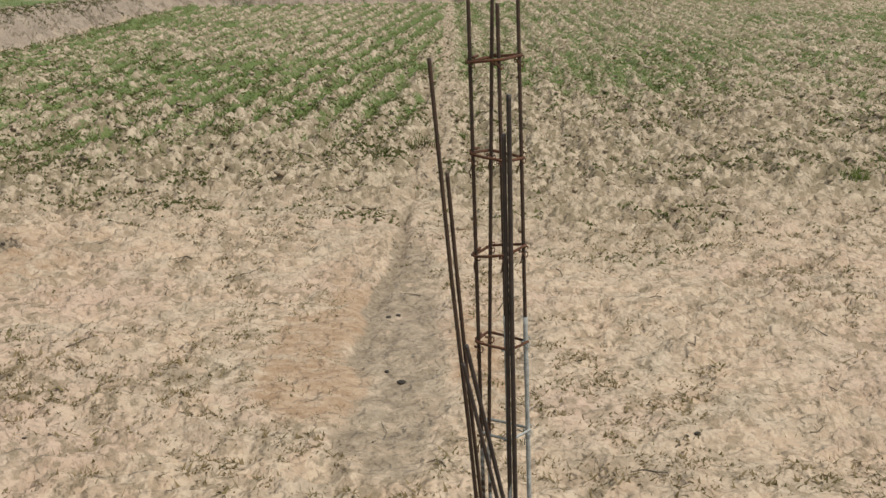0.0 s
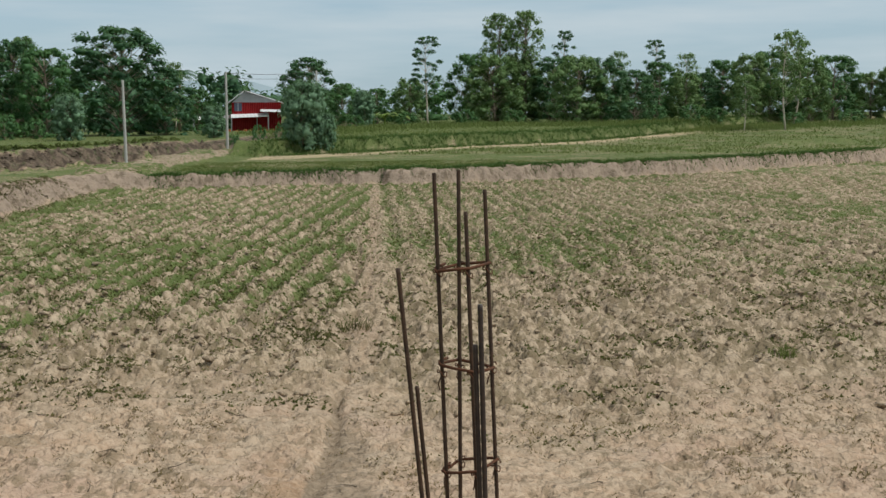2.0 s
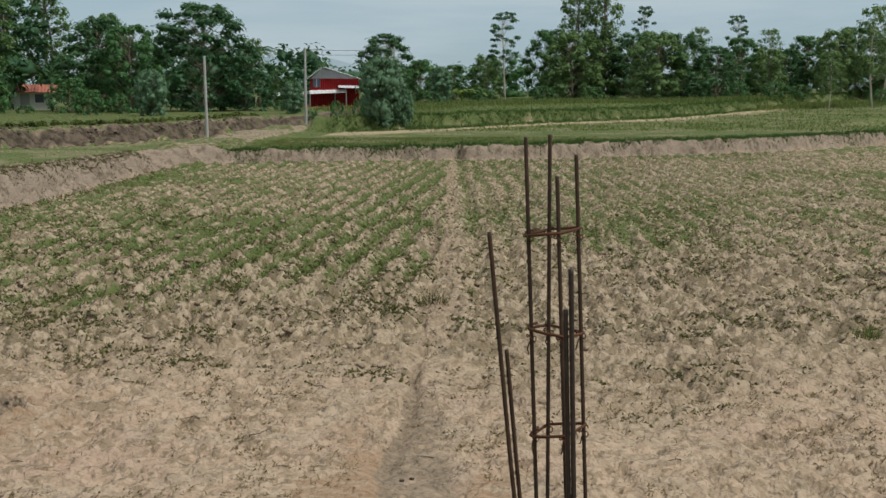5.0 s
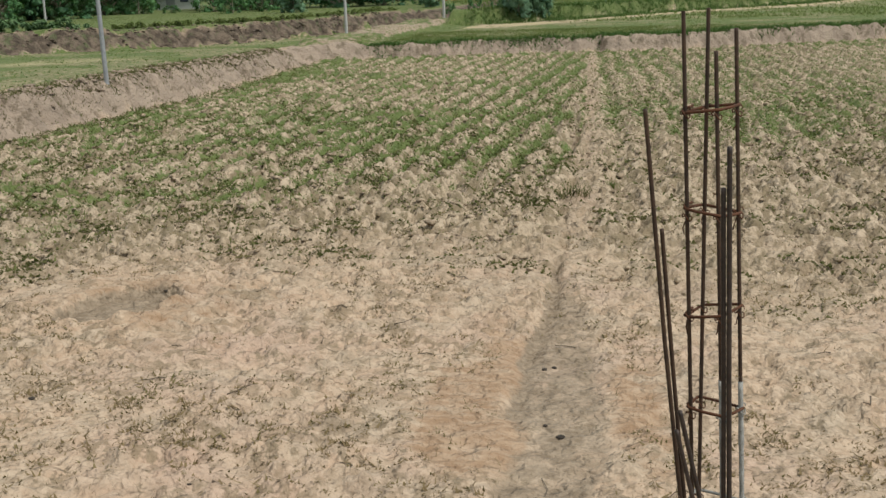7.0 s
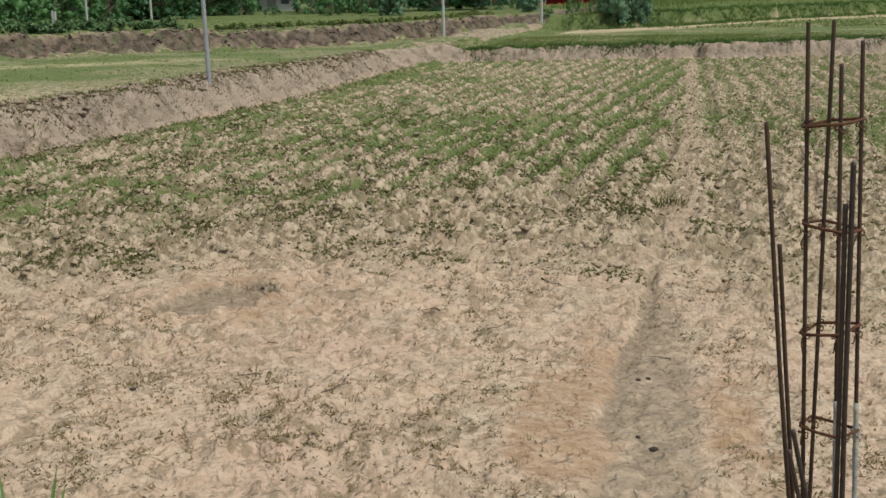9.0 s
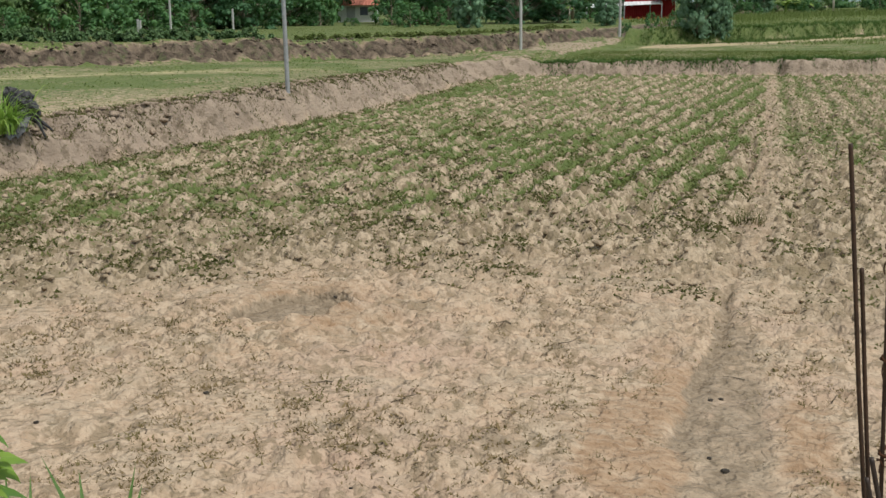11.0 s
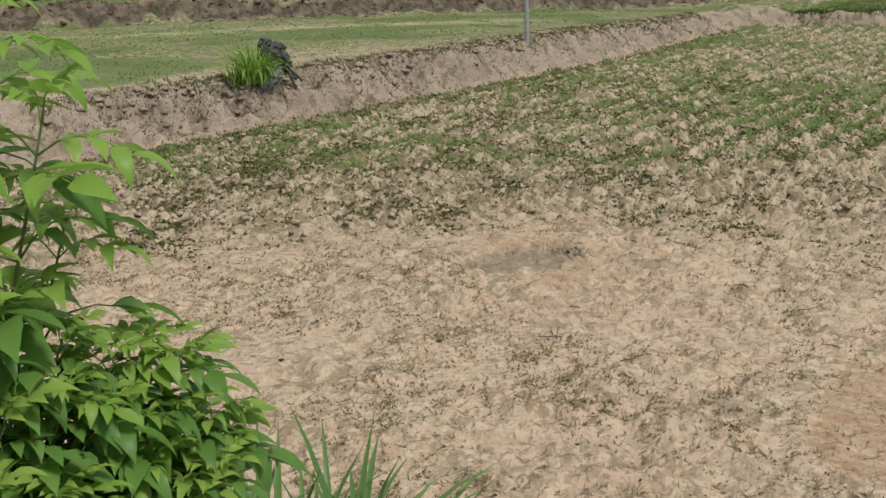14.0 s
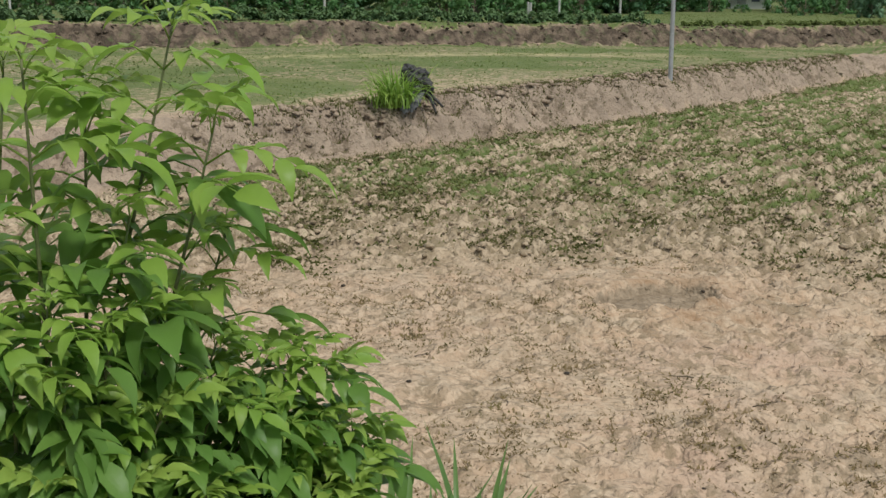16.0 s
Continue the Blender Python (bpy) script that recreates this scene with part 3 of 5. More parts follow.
tufts = scattered(9000, -11.5, 7, 3.6, 14, "stub", 2.6, 11, (0.4, 1.6))
blades("dry_stubble", tufts, 16, 0.020, 0.013, 0.042, STUBBLE, "clumps of short dry grass trampled into sandy soil", 12, 2.4)
blades("dry_stalks", scattered(2600, -11.5, 7, 3.6, 13, "stub", 1.0, 19), 3, 0.04, 0.005, 0.05, STUBBLE, "scattered short dry grass stalks in sandy soil", 20, 1.2)
# Tufts grow here; extra ones also darken the shaded gaps between the clods.
blades("clod_tufts", scattered(95000, -13, 12, 6.5, 34, "tufty", 1.2, 45), 8, 0.028, 0.042, 0.060, OLIVE_TUFT, "dull olive tufts rooted between the clods", 46, 1.5)
blades("field_grass", scattered(88000, -14, 17, 9, 52, "grass", 1.5, 13), 6, 0.045, 0.020, 0.075, GRASS, "short green grass sprouting between ploughed clods", 14, 1.6)
blades("terrace_grass", scattered(17000, -36, 22, 12, 74, "grass", 1.2, 15), 5, 0.03, 0.045, 0.18, TERRACE_GRASS, "short green grass on the upper fields", 16, 1.4)


def along(lines, n, spread, seed, sizes=(0.6, 1.4)):
    """Places scattered beside a broken line, with sizes."""
    r = np.random.default_rng(seed)
    pts = np.array(lines, float)
    long = np.concatenate([[0], np.cumsum(np.hypot(*np.diff(pts, axis=0).T))])
    s = r.uniform(0, long[-1], n)
    return np.stack([np.interp(s, long, pts[:, 0]) + r.normal(0, spread, n), np.interp(s, long, pts[:, 1]) + r.normal(0, spread, n), r.uniform(*sizes, n)], 1)


FAR_BUND = [(-13.4, 60.6), (-9.4, 64.1), (-3.7, 74.7), (4.1, 83.7), (19.4, 110.7), (39, 132.7)]
blades("bund_grass", along(FAR_BUND, 6000, 0.6, 31), 7, 0.17, 0.04, 0.16, WEED, "long rough grass covering the far bund", 32, 1.0)
blades("meadow_grass", along([(-17, 82), (-14, 95), (-4, 101), (8, 100), (20, 106), (40, 114)], 4200, 2.2, 33), 7, 0.36, 0.05, 0.25, TERRACE_GRASS, "tall rough grass before the tree line", 34, 0.7)
blades("lip_grass", along([(x, front_foot(x) + 0.75) for x in range(-13, 22)], 2600, 0.16, 35), 7, 0.13, 0.03, 0.10, WEED, "dark grass along the lip of the bank", 36, 1.4)
blades("bank_grass", along([(left_foot(y) - 1.05, y) for y in range(10, 38)], 2400, 0.26, 37), 6, 0.06, 0.022, 0.10, OLIVE_TUFT, "dry grass along the lip of the bank", 38, 1.6)
blades("bank_tufts", along([(left_foot(y) - 0.70, y) for y in range(10, 38)], 1300, 0.22, 51), 6, 0.05, 0.022, 0.07, OLIVE_TUFT, "dry olive tufts clinging to the bank", 52, 1.8)
blades("ditch_grass", along([(left_foot(y) + 0.35, y) for y in range(9, 38)], 1300, 0.24, 39), 7, 0.05, 0.02, 0.09, OLIVE_TUFT, "damp olive grass along the foot of the bank", 40, 1.6)


blades("far_meadow_grass", np.concatenate([scattered(9000, -14, 45, 60, 125, "grass", 1.0, 41, (0.8, 1.8))]), 5, 0.10, 0.05, 0.22, TERRACE_GRASS, "rough green grass on the far upper field", 42, 1.3)


def soil_lumps(places, seed, colours, name="soil_clods", label="broken clods of dry sandy soil"):
    """Small broken clods as one mesh of low, uneven lumps."""
    r = np.random.default_rng(seed)
    bm = bmesh.new()
    bmesh.ops.create_icosphere(bm, subdivisions=1, radius=1)
    base = np.array([v.co[:] for v in bm.verts])
    tri = np.array([[v.index for v in f.verts] for f in bm.faces])
    bm.free()
    m = len(places)
    z = land(places[:, 0], places[:, 1])[0]
    a = r.uniform(0, 6.28, m)
    s = places[:, 2:3] * np.stack([r.uniform(0.7, 1.5, m), r.uniform(0.7, 1.3, m), r.uniform(0.35, 0.7, m)], 1)
    v = base[None] * (1 + r.uniform(-0.28, 0.28, (m, len(base), 1))) * s[:, None]
    x = v[..., 0] * np.cos(a)[:, None] - v[..., 1] * np.sin(a)[:, None] + places[:, 0:1]
    y = v[..., 0] * np.sin(a)[:, None] + v[..., 1] * np.cos(a)[:, None] + places[:, 1:2]
    v = np.stack([x, y, v[..., 2] + z[:, None] + 0.1 * s[:, 2:3]], 2).reshape(-1, 3)
    loops = (tri[None] + (np.arange(m) * len(base))[:, None, None]).reshape(-1)
    me = fast_mesh(name, v, loops, 3, SOIL)
    for key, value in colours:
        me.attributes.new(key, "FLOAT", "POINT").data.foreach_set("value", np.full(len(v), value, np.float32))
    me.polygons.foreach_set("use_smooth", np.ones(len(me.polygons), bool))
    tagged(new(name, me), label, "clods", kind="stuff")


soil_lumps(scattered(5500, -13, 9, 7.5, 30, "clods", 1.0, 17, (0.02, 0.06)), 18, (("clods", 0.7), ("grass", 0.12)))
soil_lumps(along([(left_foot(y) - 1.05, y) for y in range(10, 38)], 900, 0.26, 47, (0.03, 0.10)), 48, (("clay", 0.8), ("grass", 0.2)), "bank_clods", "crumbling clods along the lip of the bank")
soil_lumps(along([(far_left_foot(y) - 0.75, y) for y in range(12, 60)], 1300, 0.55, 49, (0.03, 0.09)), 50, (("brown", 0.9),), "bund_clods", "dark clods fallen from the far earth bund")
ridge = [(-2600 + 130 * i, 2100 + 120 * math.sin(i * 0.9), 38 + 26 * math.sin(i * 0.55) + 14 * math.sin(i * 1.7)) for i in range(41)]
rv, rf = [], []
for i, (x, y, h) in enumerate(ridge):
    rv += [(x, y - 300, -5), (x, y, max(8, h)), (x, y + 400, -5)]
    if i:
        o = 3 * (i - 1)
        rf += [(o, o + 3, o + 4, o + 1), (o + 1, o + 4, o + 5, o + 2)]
# Air haze is put into the hills' flat blue-green colour.
HILL = plain_material("haze_tint_hill", (0.22, 0.30, 0.34), (0.26, 0.34, 0.38), 0.01, 0.95)
tagged(new("backdrop", mesh_of("backdrop", rv, rf, HILL, True)), "low hills on the horizon, tinted blue-green for haze", "hills", kind="structure")


# ---- trees ----
def leaf_cloud(clumps, per, size, seed, aspect=0.5, droop=0.3, squash=0.8, flat=1.1):
    """Leaves as folded rhombs round clump centres (x, y, z, radius); flat: how far they turn their faces to the sky."""
    r = np.random.default_rng(seed)
    c = np.repeat(np.array(clumps, float), per, 0)
    m = len(c)
    d = r.normal(0, 1, (m, 3)) + [0, 0, 0.25]
    d /= np.linalg.norm(d, axis=1, keepdims=True)
    rad = c[:, 3:4] * r.uniform(0.25, 1.15, (m, 1)) ** 0.7
    mid = c[:, :3] + d * rad * [1, 1, squash]
    nrm = d * 0.7 + [0, 0, flat] + r.normal(0, 0.42, (m, 3))
    nrm /= np.linalg.norm(nrm, axis=1, keepdims=True)
    axis = d * [1, 1, 0.4] + r.normal(0, 0.6, (m, 3)) - [0, 0, droop]
    axis -= nrm * (axis * nrm).sum(1, keepdims=True) * 0.75
    axis /= np.linalg.norm(axis, axis=1, keepdims=True) + 1e-6
    side = np.cross(axis, nrm)
    side /= np.linalg.norm(side, axis=1, keepdims=True) + 1e-6
    s = size * r.uniform(0.55, 1.35, (m, 1))
    v = np.stack([mid - axis * s / 2, mid + side * s * aspect / 2 + nrm * s * 0.08, mid + axis * s / 2 - [0, 0, 1] * s * 0.12, mid - side * s * aspect / 2 + nrm * s * 0.08], 1)
    return v.reshape(-1, 3)


def leaf_mesh(name, clumps, per, size, seed, mat, core=0.6, **more):
    """Leaves round an uneven solid core in each clump, added to block light."""
    v = leaf_cloud(clumps, per, size, seed, **more)
    r = np.random.default_rng(seed + 900)
    ring = np.array([(math.cos(a) * c, math.sin(a) * c, s) for s, c in ((-0.8, 0.55), (-0.25, 0.97), (0.35, 0.92), (0.85, 0.5)) for a in np.arange(6) * math.pi / 3 + s])
    quads = np.array([(6 * k + j, 6 * k + (j + 1) % 6, 6 * k + 6 + (j + 1) % 6, 6 * k + 6 + j) for k in range(3) for j in range(6)])
    c = np.array(clumps, float)
    heart = c[:, None, :3] + ring[None] * c[:, None, 3:4] * core * r.uniform(0.5, 1.2, (len(c), len(ring), 1)) * [1, 1, more.get("squash", 0.8)]
    loops = (quads[None] + (np.arange(len(c)) * len(ring))[:, None, None]).reshape(-1)
    return fast_mesh(name, np.concatenate([heart.reshape(-1, 3), v]), np.concatenate([loops, np.arange(len(v)) + len(c) * len(ring)]), 4, mat)


def limb(a, b, ra, rb, r, bend=0.12, n=4):
    a, b = Vector(a), Vector(b)
    d = (b - a).length
    mid = Vector((r.uniform(-1, 1), r.uniform(-1, 1), r.uniform(-0.2, 0.6))) * bend * d
    pts = [a.lerp(b, i / n) + mid * math.sin(math.pi * i / n) for i in range(n + 1)]
    return tube(pts, [ra + (rb - ra) * i / n for i in range(n + 1)], 6 if ra > 0.06 else 4, ra > 0.06)


def tree(name, label, height, width, clear, clumps, per, leaf, mat, bark, seed, shape=0.4, trunks=1, clump=0.75, girth=0.022, spread=0.4, **more):
    """A tree at the origin: a trunk with limbs that reach the clumps of the crown. clear: height of the lowest leaves; shape: how far up the crown is widest."""
    r = random.Random(seed)
    root = thing(name, (0, 0, 0), label, "tree")
    made, wood = [], []
    for k in range(clumps):
        t = ((k + 0.5) / clumps) ** 0.9
        z = clear + (height - clear) * t
        full = 0.78 + 0.22 * t / shape if t < shape else math.sqrt(max(0.02, 1 - ((t - shape) / (1.03 - shape)) ** 2.3))
        a = k * 2.4 + r.uniform(-0.7, 0.7)
        out = width / 2 * full * r.uniform(0.10, 1.0) ** spread
        rad = r.uniform(0.6, 1.35) * clump * (0.55 + 0.5 * full)
        made.append((math.cos(a) * out, math.sin(a) * out, min(height - rad * 0.4, z + r.uniform(-0.05, 0.05) * height), rad))
    for j in range(trunks):
        a = j * 6.28 / trunks
        foot = Vector((0.25 * j * math.cos(a), 0.25 * j * math.sin(a), -0.15))
        top = Vector((r.uniform(-1, 1) * width * 0.06, r.uniform(-1, 1) * width * 0.06, height * 0.9))
        w = height * girth / trunks**0.5
        wood.append(limb(foot, top, w, w * 0.25, r, 0.03, 6))
        for c in made[j::trunks]:
            z = max(clear * 0.7, c[2] - width * 0.22)
            base = foot.lerp(top, min(0.95, z / (height * 0.9)))
            wood.append(limb(base, c[:3], w * 0.22, w * 0.05, r, 0.12, 2))
    part("trunk", mesh_of("trunk", *joined(wood), bark, True), root)
    part("crown", leaf_mesh("crown", made, per, leaf, seed, mat, **more), root)
    return root


KINDS = {
    "broad": tree("broad_tree", "dense dark green broadleaf tree at the field edge", 8, 7.6, 0.3, 105, 62, 0.32, DARK_LEAF, BARK, 1, 0.28, clump=0.80, squash=0.55),
    "broad2": tree("broad_tree", "dense mid green broadleaf tree at the field edge", 7, 6.6, 0.1, 84, 60, 0.30, MID_LEAF, BARK, 2, 0.35, clump=0.76, squash=0.6),
    "olive": tree("leafy_tree", "olive green leafy tree in the tree line", 6.5, 6.0, 0.1, 76, 60, 0.28, OLIVE_LEAF, BARK, 3, 0.35, clump=0.74, squash=0.7),
    "tall": tree("tall_tree", "tall olive green tree rising over the tree line", 11.5, 4.2, 0.6, 120, 46, 0.27, OLIVE_LEAF, BARK, 4, 0.55, 2, clump=0.52, spread=0.5, squash=0.9, flat=0.6, core=0.4),
    "slim": tree("slim_tree", "slim dark tree with a bare pale trunk", 8.6, 3.4, 3.0, 44, 52, 0.24, DARK_LEAF, PALE_BARK, 5, 0.25, clump=0.44, girth=0.012, squash=0.42, core=0.4),
    "thin": tree("thin_tree", "thin tree with a pale trunk and sparse crown", 8, 2.5, 2.2, 46, 40, 0.22, OLIVE_LEAF, PALE_BARK, 6, 0.5, clump=0.40, girth=0.010, flat=0.4, droop=0.8, squash=1.0, core=0.35),
    "silver": tree("silvery_shrub", "silvery blue-green young tree leafy to the ground", 3.6, 2.4, 0.1, 90, 56, 0.19, BLUE_LEAF, BARK, 7, 0.4, clump=0.46, droop=0.9, aspect=0.32, flat=0.6, squash=0.9),
    "low": tree("undergrowth_bush", "low mixed green bush under the trees", 2.6, 3.6, 0.0, 26, 36, 0.26, MID_LEAF, BARK, 8, 0.4, clump=0.55),
}
PLANTED = {
    "broad": [(-34.5, 77.5, 0.83, 1.0), (-27.9, 80, 0.97, 1.06), (-25.2, 81.5, 0.62, 0.95), (-44.0, 73, 1.0, 1.0), (-21.0, 117, 0.88, 0.95), (4.4, 113, 0.80, 0.95), (8.6, 108, 0.76, 1.0), (-48.5, 90, 1.15, 0.9), (12.0, 111, 0.62, 0.95), (20.3, 122, 0.58, 1.0), (-46, 72, 1.1, 1.0)],
    "broad2": [(-31.2, 74.5, 0.85, 0.8), (-40.8, 69.0, 0.85, 0.9), (-17.0, 114, 0.71, 0.8), (-13.6, 115, 0.51, 0.9), (-4.0, 113, 0.97, 0.8), (15.5, 120, 0.84, 0.8), (22.6, 124, 0.86, 0.9), (27.0, 121, 0.95, 0.9), (34.5, 124, 0.98, 0.9), (-49, 62, 1.0, 1.0), (-29.1, 104, 0.55, 0.8)],
    "olive": [(-1.5, 110, 0.98, 1.0), (6.2, 106, 0.95, 0.95), (-10.5, 116, 0.7, 0.9), (17.8, 118, 0.72, 0.9), (24.8, 119, 0.98, 0.8), (31, 120, 1.02, 0.8), (38.5, 124, 0.76, 1.0), (42, 122, 1.1, 1.0), (-43.5, 60, 1.0, 1.0), (0.8, 113, 0.98, 0.9)],
    "tall": [(-1.2, 113, 0.92, 1.0), (1.4, 112.5, 0.94, 0.9), (-45, 80, 0.95, 1.2), (-46.3, 93, 1.0, 0.9), (-36.8, 84, 0.64, 1.0)],
    "slim": [(-8.0, 109.3, 0.98, 1.0), (5.8, 124, 1.12, 0.7), (15.4, 124, 0.98, 0.8), (37, 128, 0.78, 0.9)],
    "thin": [(20.6, 101, 0.60, 1.3), (24.4, 101.9, 1.08, 1.1), (11.5, 123, 0.9, 1.0), (19, 125, 0.86, 1.2), (29, 118, 1.06, 1.2), (41, 120, 0.95, 1.3), (-27.2, 90.5, 0.71, 1.0)],
    "silver": [(-11.4, 62.8, 1.0, 1.0), (-25.6, 64.6, 0.74, 0.95), (-19.0, 72, 0.58, 1.05), (-10.2, 63.2, 0.55, 0.8), (-13.0, 100, 0.9, 0.9)],
    "low": [(-38.6, 69.3, 0.85, 0.9), (-34.2, 71.6, 0.9, 0.9), (-36.6, 70.2, 0.22, 1.6), (-16.2, 66, 0.42, 0.6), (-14.8, 66.4, 0.36, 0.7), (-13.2, 65.5, 0.40, 0.6), (-30, 70, 0.5, 0.8), (-30.2, 66, 0.6, 0.9), (-22, 80, 0.32, 1.2), (-4.0, 105, 0.55, 1.0), (0.5, 104, 0.5, 1.1), (13.5, 106, 0.6, 1.0), (17, 108, 0.6, 1.2), (20, 112, 0.5, 1.2), (27, 110, 0.5, 1.3), (33, 112, 0.55, 1.3), (-9.5, 102, 0.5, 1.0), (-13.5, 98, 0.45, 1.0), (-38.5, 60, 0.7, 0.9)],
}


def plant(kind, rows, seed):
    r = random.Random(seed)
    first = KINDS[kind]
    for n, (x, y, tall, wide) in enumerate(rows):
        m = pose(x, y, ground_z(x, y) - 0.05, 0, 0, r.uniform(0, 360)) @ Matrix.Diagonal((tall * wide, tall * wide, tall, 1))
        if kind not in used:
            used.add(kind)
            first.matrix_basis = m
            first.scale = (tall * wide, tall * wide, tall)
        else:
            ob = copy_thing(first, Matrix())
            ob.matrix_basis = m


used = set()
for number, (kind, rows) in enumerate(PLANTED.items()):
    plant(kind, rows, 40 + number)

# the wood along the far left terrace
wood = random.Random(77)
for n in range(25):
    t = 0.9 * n / 24
    x = -62 + 27 * t + wood.uniform(-1.5, 1.5)
    y = 13 + 52 * t + wood.uniform(-1.5, 1.5)
    kind = wood.choice(["broad", "broad2", "broad2", "olive", "olive", "tall"])
    plant(kind, [(x - 3 * (n % 2), y + 3 * (n % 2), wood.uniform(0.7, 1.0) * (0.8 if kind == "tall" else 1), wood.uniform(0.8, 1.1))], 200 + n)
for n in range(24):
    t = 0.80 * n / 23
    x, y = -56 + 25 * t + wood.uniform(-1.2, 1.2), 10 + 52 * t + wood.uniform(-1, 1)
    plant("low", [(x, y, wood.uniform(0.5, 1.0), wood.uniform(0.8, 1.2))], 300 + n)


def belt(name, line, n, high, leaf, mat, label, seed):
    """A belt of many crowns or weeds along a line, as one mesh."""
    r = random.Random(seed)
    clumps = []
    for k in range(n):
        t = r.random() * (len(line) - 1)
        i = int(t)
        a, b = Vector(line[i]), Vector(line[i + 1])
        p = a.lerp(b, t - i) + Vector((r.uniform(-1, 1), r.uniform(-1, 1))) * high * 0.7
        rad = high * r.uniform(0.16, 0.30)
        clumps.append((p.x, p.y, ground_z(p.x, p.y) + high * r.uniform(0.02, 0.85) * r.uniform(0.6, 1.0), rad))
    ob = new(name, leaf_mesh(name, clumps, 60, leaf, seed, mat))
    return tagged(ob, label, "woods" if high > 2 else "weeds", kind="stuff")


belt("far_woods", [(-60, 130), (-20, 150), (20, 150), (60, 150), (90, 140)], 420, 5.8, 0.6, MID_LEAF, "far green woods behind the tree line", 5)
belt("left_woods", [(-75, 10), (-66, 32), (-55, 58), (-45, 90), (-25, 110)], 300, 7.0, 0.6, DARK_LEAF, "dark green woods behind the terrace", 6)
belt("terrace_weeds", [(-36.6, 12), (-35.4, 15), (-31.2, 24), (-28.0, 32), (-25.2, 40.5)], 620, 0.60, 0.17, TERRACE_WEED, "low leafy weeds on top of the earth bund", 7)
belt("bund_weeds", [(-24.5, 42), (-21, 48), (-19.8, 54), (-19, 64)], 420, 0.28, 0.13, TERRACE_GRASS, "grassy weeds on top of the earth bund", 8)


r9 = random.Random(15)
bloom = [(-22.5 + r9.uniform(-2.2, 3.0), 93.8 + r9.uniform(-0.8, 0.8), 0.95 + r9.uniform(0, 0.45), r9.uniform(0.10, 0.2)) for k in range(46)]
tagged(new("flower_bed", leaf_mesh("flower_bed", bloom, 26, 0.12, 15, RED_FLOWER)), "orange flowers before the red shed", "flowers", kind="stuff")


def banana(place, seed):
    r = random.Random(seed)
    root = thing("banana_plant", place, "banana plant with broad light green leaves", "plant", "banana plants")
    part("stem", mesh_of("stem", *tube([(0, 0, -0.1), (0.03, 0, 0.5), (0.05, 0.02, 0.9)], [0.12, 0.1, 0.06], 8), FRESH_LEAF, True), root)
    for k in range(7):
        a, tilt = k * 0.9 + r.uniform(-0.3, 0.3), r.uniform(0.5, 1.2)
        v, f = [], []
        for i in range(7):
            t = i / 6
            out, up = 1.5 * t * math.cos(tilt * (0.6 + 0.3 * t)), 0.85 + 1.4 * t * math.sin(tilt) - 0.9 * t * t
            w = 0.24 * math.sin(math.pi * min(0.98, 0.06 + t * 0.9)) ** 0.6
            for s in (-1, 0, 1):
                v.append((math.cos(a) * out - math.sin(a) * w * s, math.sin(a) * out + math.cos(a) * w * s, up - 0.06 * abs(s)))
            if i:
                o = 3 * (i - 1)
                f += [(o, o + 1, o + 4, o + 3), (o + 1, o + 2, o + 5, o + 4)]
        part("leaf", mesh_of("leaf", v, f, FRESH_LEAF, True), root)


for n, (x, y) in enumerate([(-11.6, 104), (-10.2, 104.6), (-12.8, 105), (-26, 84.5)]):
    banana((x, y, ground_z(x, y)), n)


def palm(place, high, seed):
    r = random.Random(seed)
    root = thing("palm_tree", place, "palm with arching feathered fronds behind the trees", "palm")
    part("trunk", mesh_of("trunk", *tube([(0, 0, -0.1), (0.1, 0, high * 0.5), (0.12, 0, high)], [0.16, 0.12, 0.10], 8), BARK, True), root)
    for k in range(13):
        a, lift = k * 2.4 + r.uniform(-0.2, 0.2), r.uniform(0.2, 1.25)
        long = r.uniform(1.7, 2.3)
        rib = [Vector((0.12 + math.cos(a) * long * t * math.cos(lift * (1 - 0.5 * t)), math.sin(a) * long * t * math.cos(lift * (1 - 0.5 * t)), high + long * (math.sin(lift) * t - 0.75 * t * t))) for t in (0, 0.2, 0.4, 0.6, 0.8, 1.0)]
        pieces = [tube(rib, [0.03, 0.025, 0.02, 0.015, 0.01, 0.006], 4)]
        for n in range(22):
            t = 0.15 + 0.84 * n / 21
            i = min(4, int(t * 5))
            p, d = rib[i].lerp(rib[i + 1], t * 5 - i), (rib[i + 1] - rib[i]).normalized()
            across = d.cross(Vector((0, 0, 1))).normalized()
            for s in (-1, 1):
                tip = p + across * s * 0.42 * (1 - 0.5 * t) + d * 0.25 - Vector((0, 0, 0.22))
                w = d * 0.03
                pieces.append(([p - w, p + w, tip + w * 0.2, tip - w * 0.2], [(0, 1, 2, 3)]))
        part("frond", mesh_of("frond", *joined(pieces), DARK_LEAF), root)


palm((-29.7, 100, ground_z(-29.7, 100)), 4.9, 3)


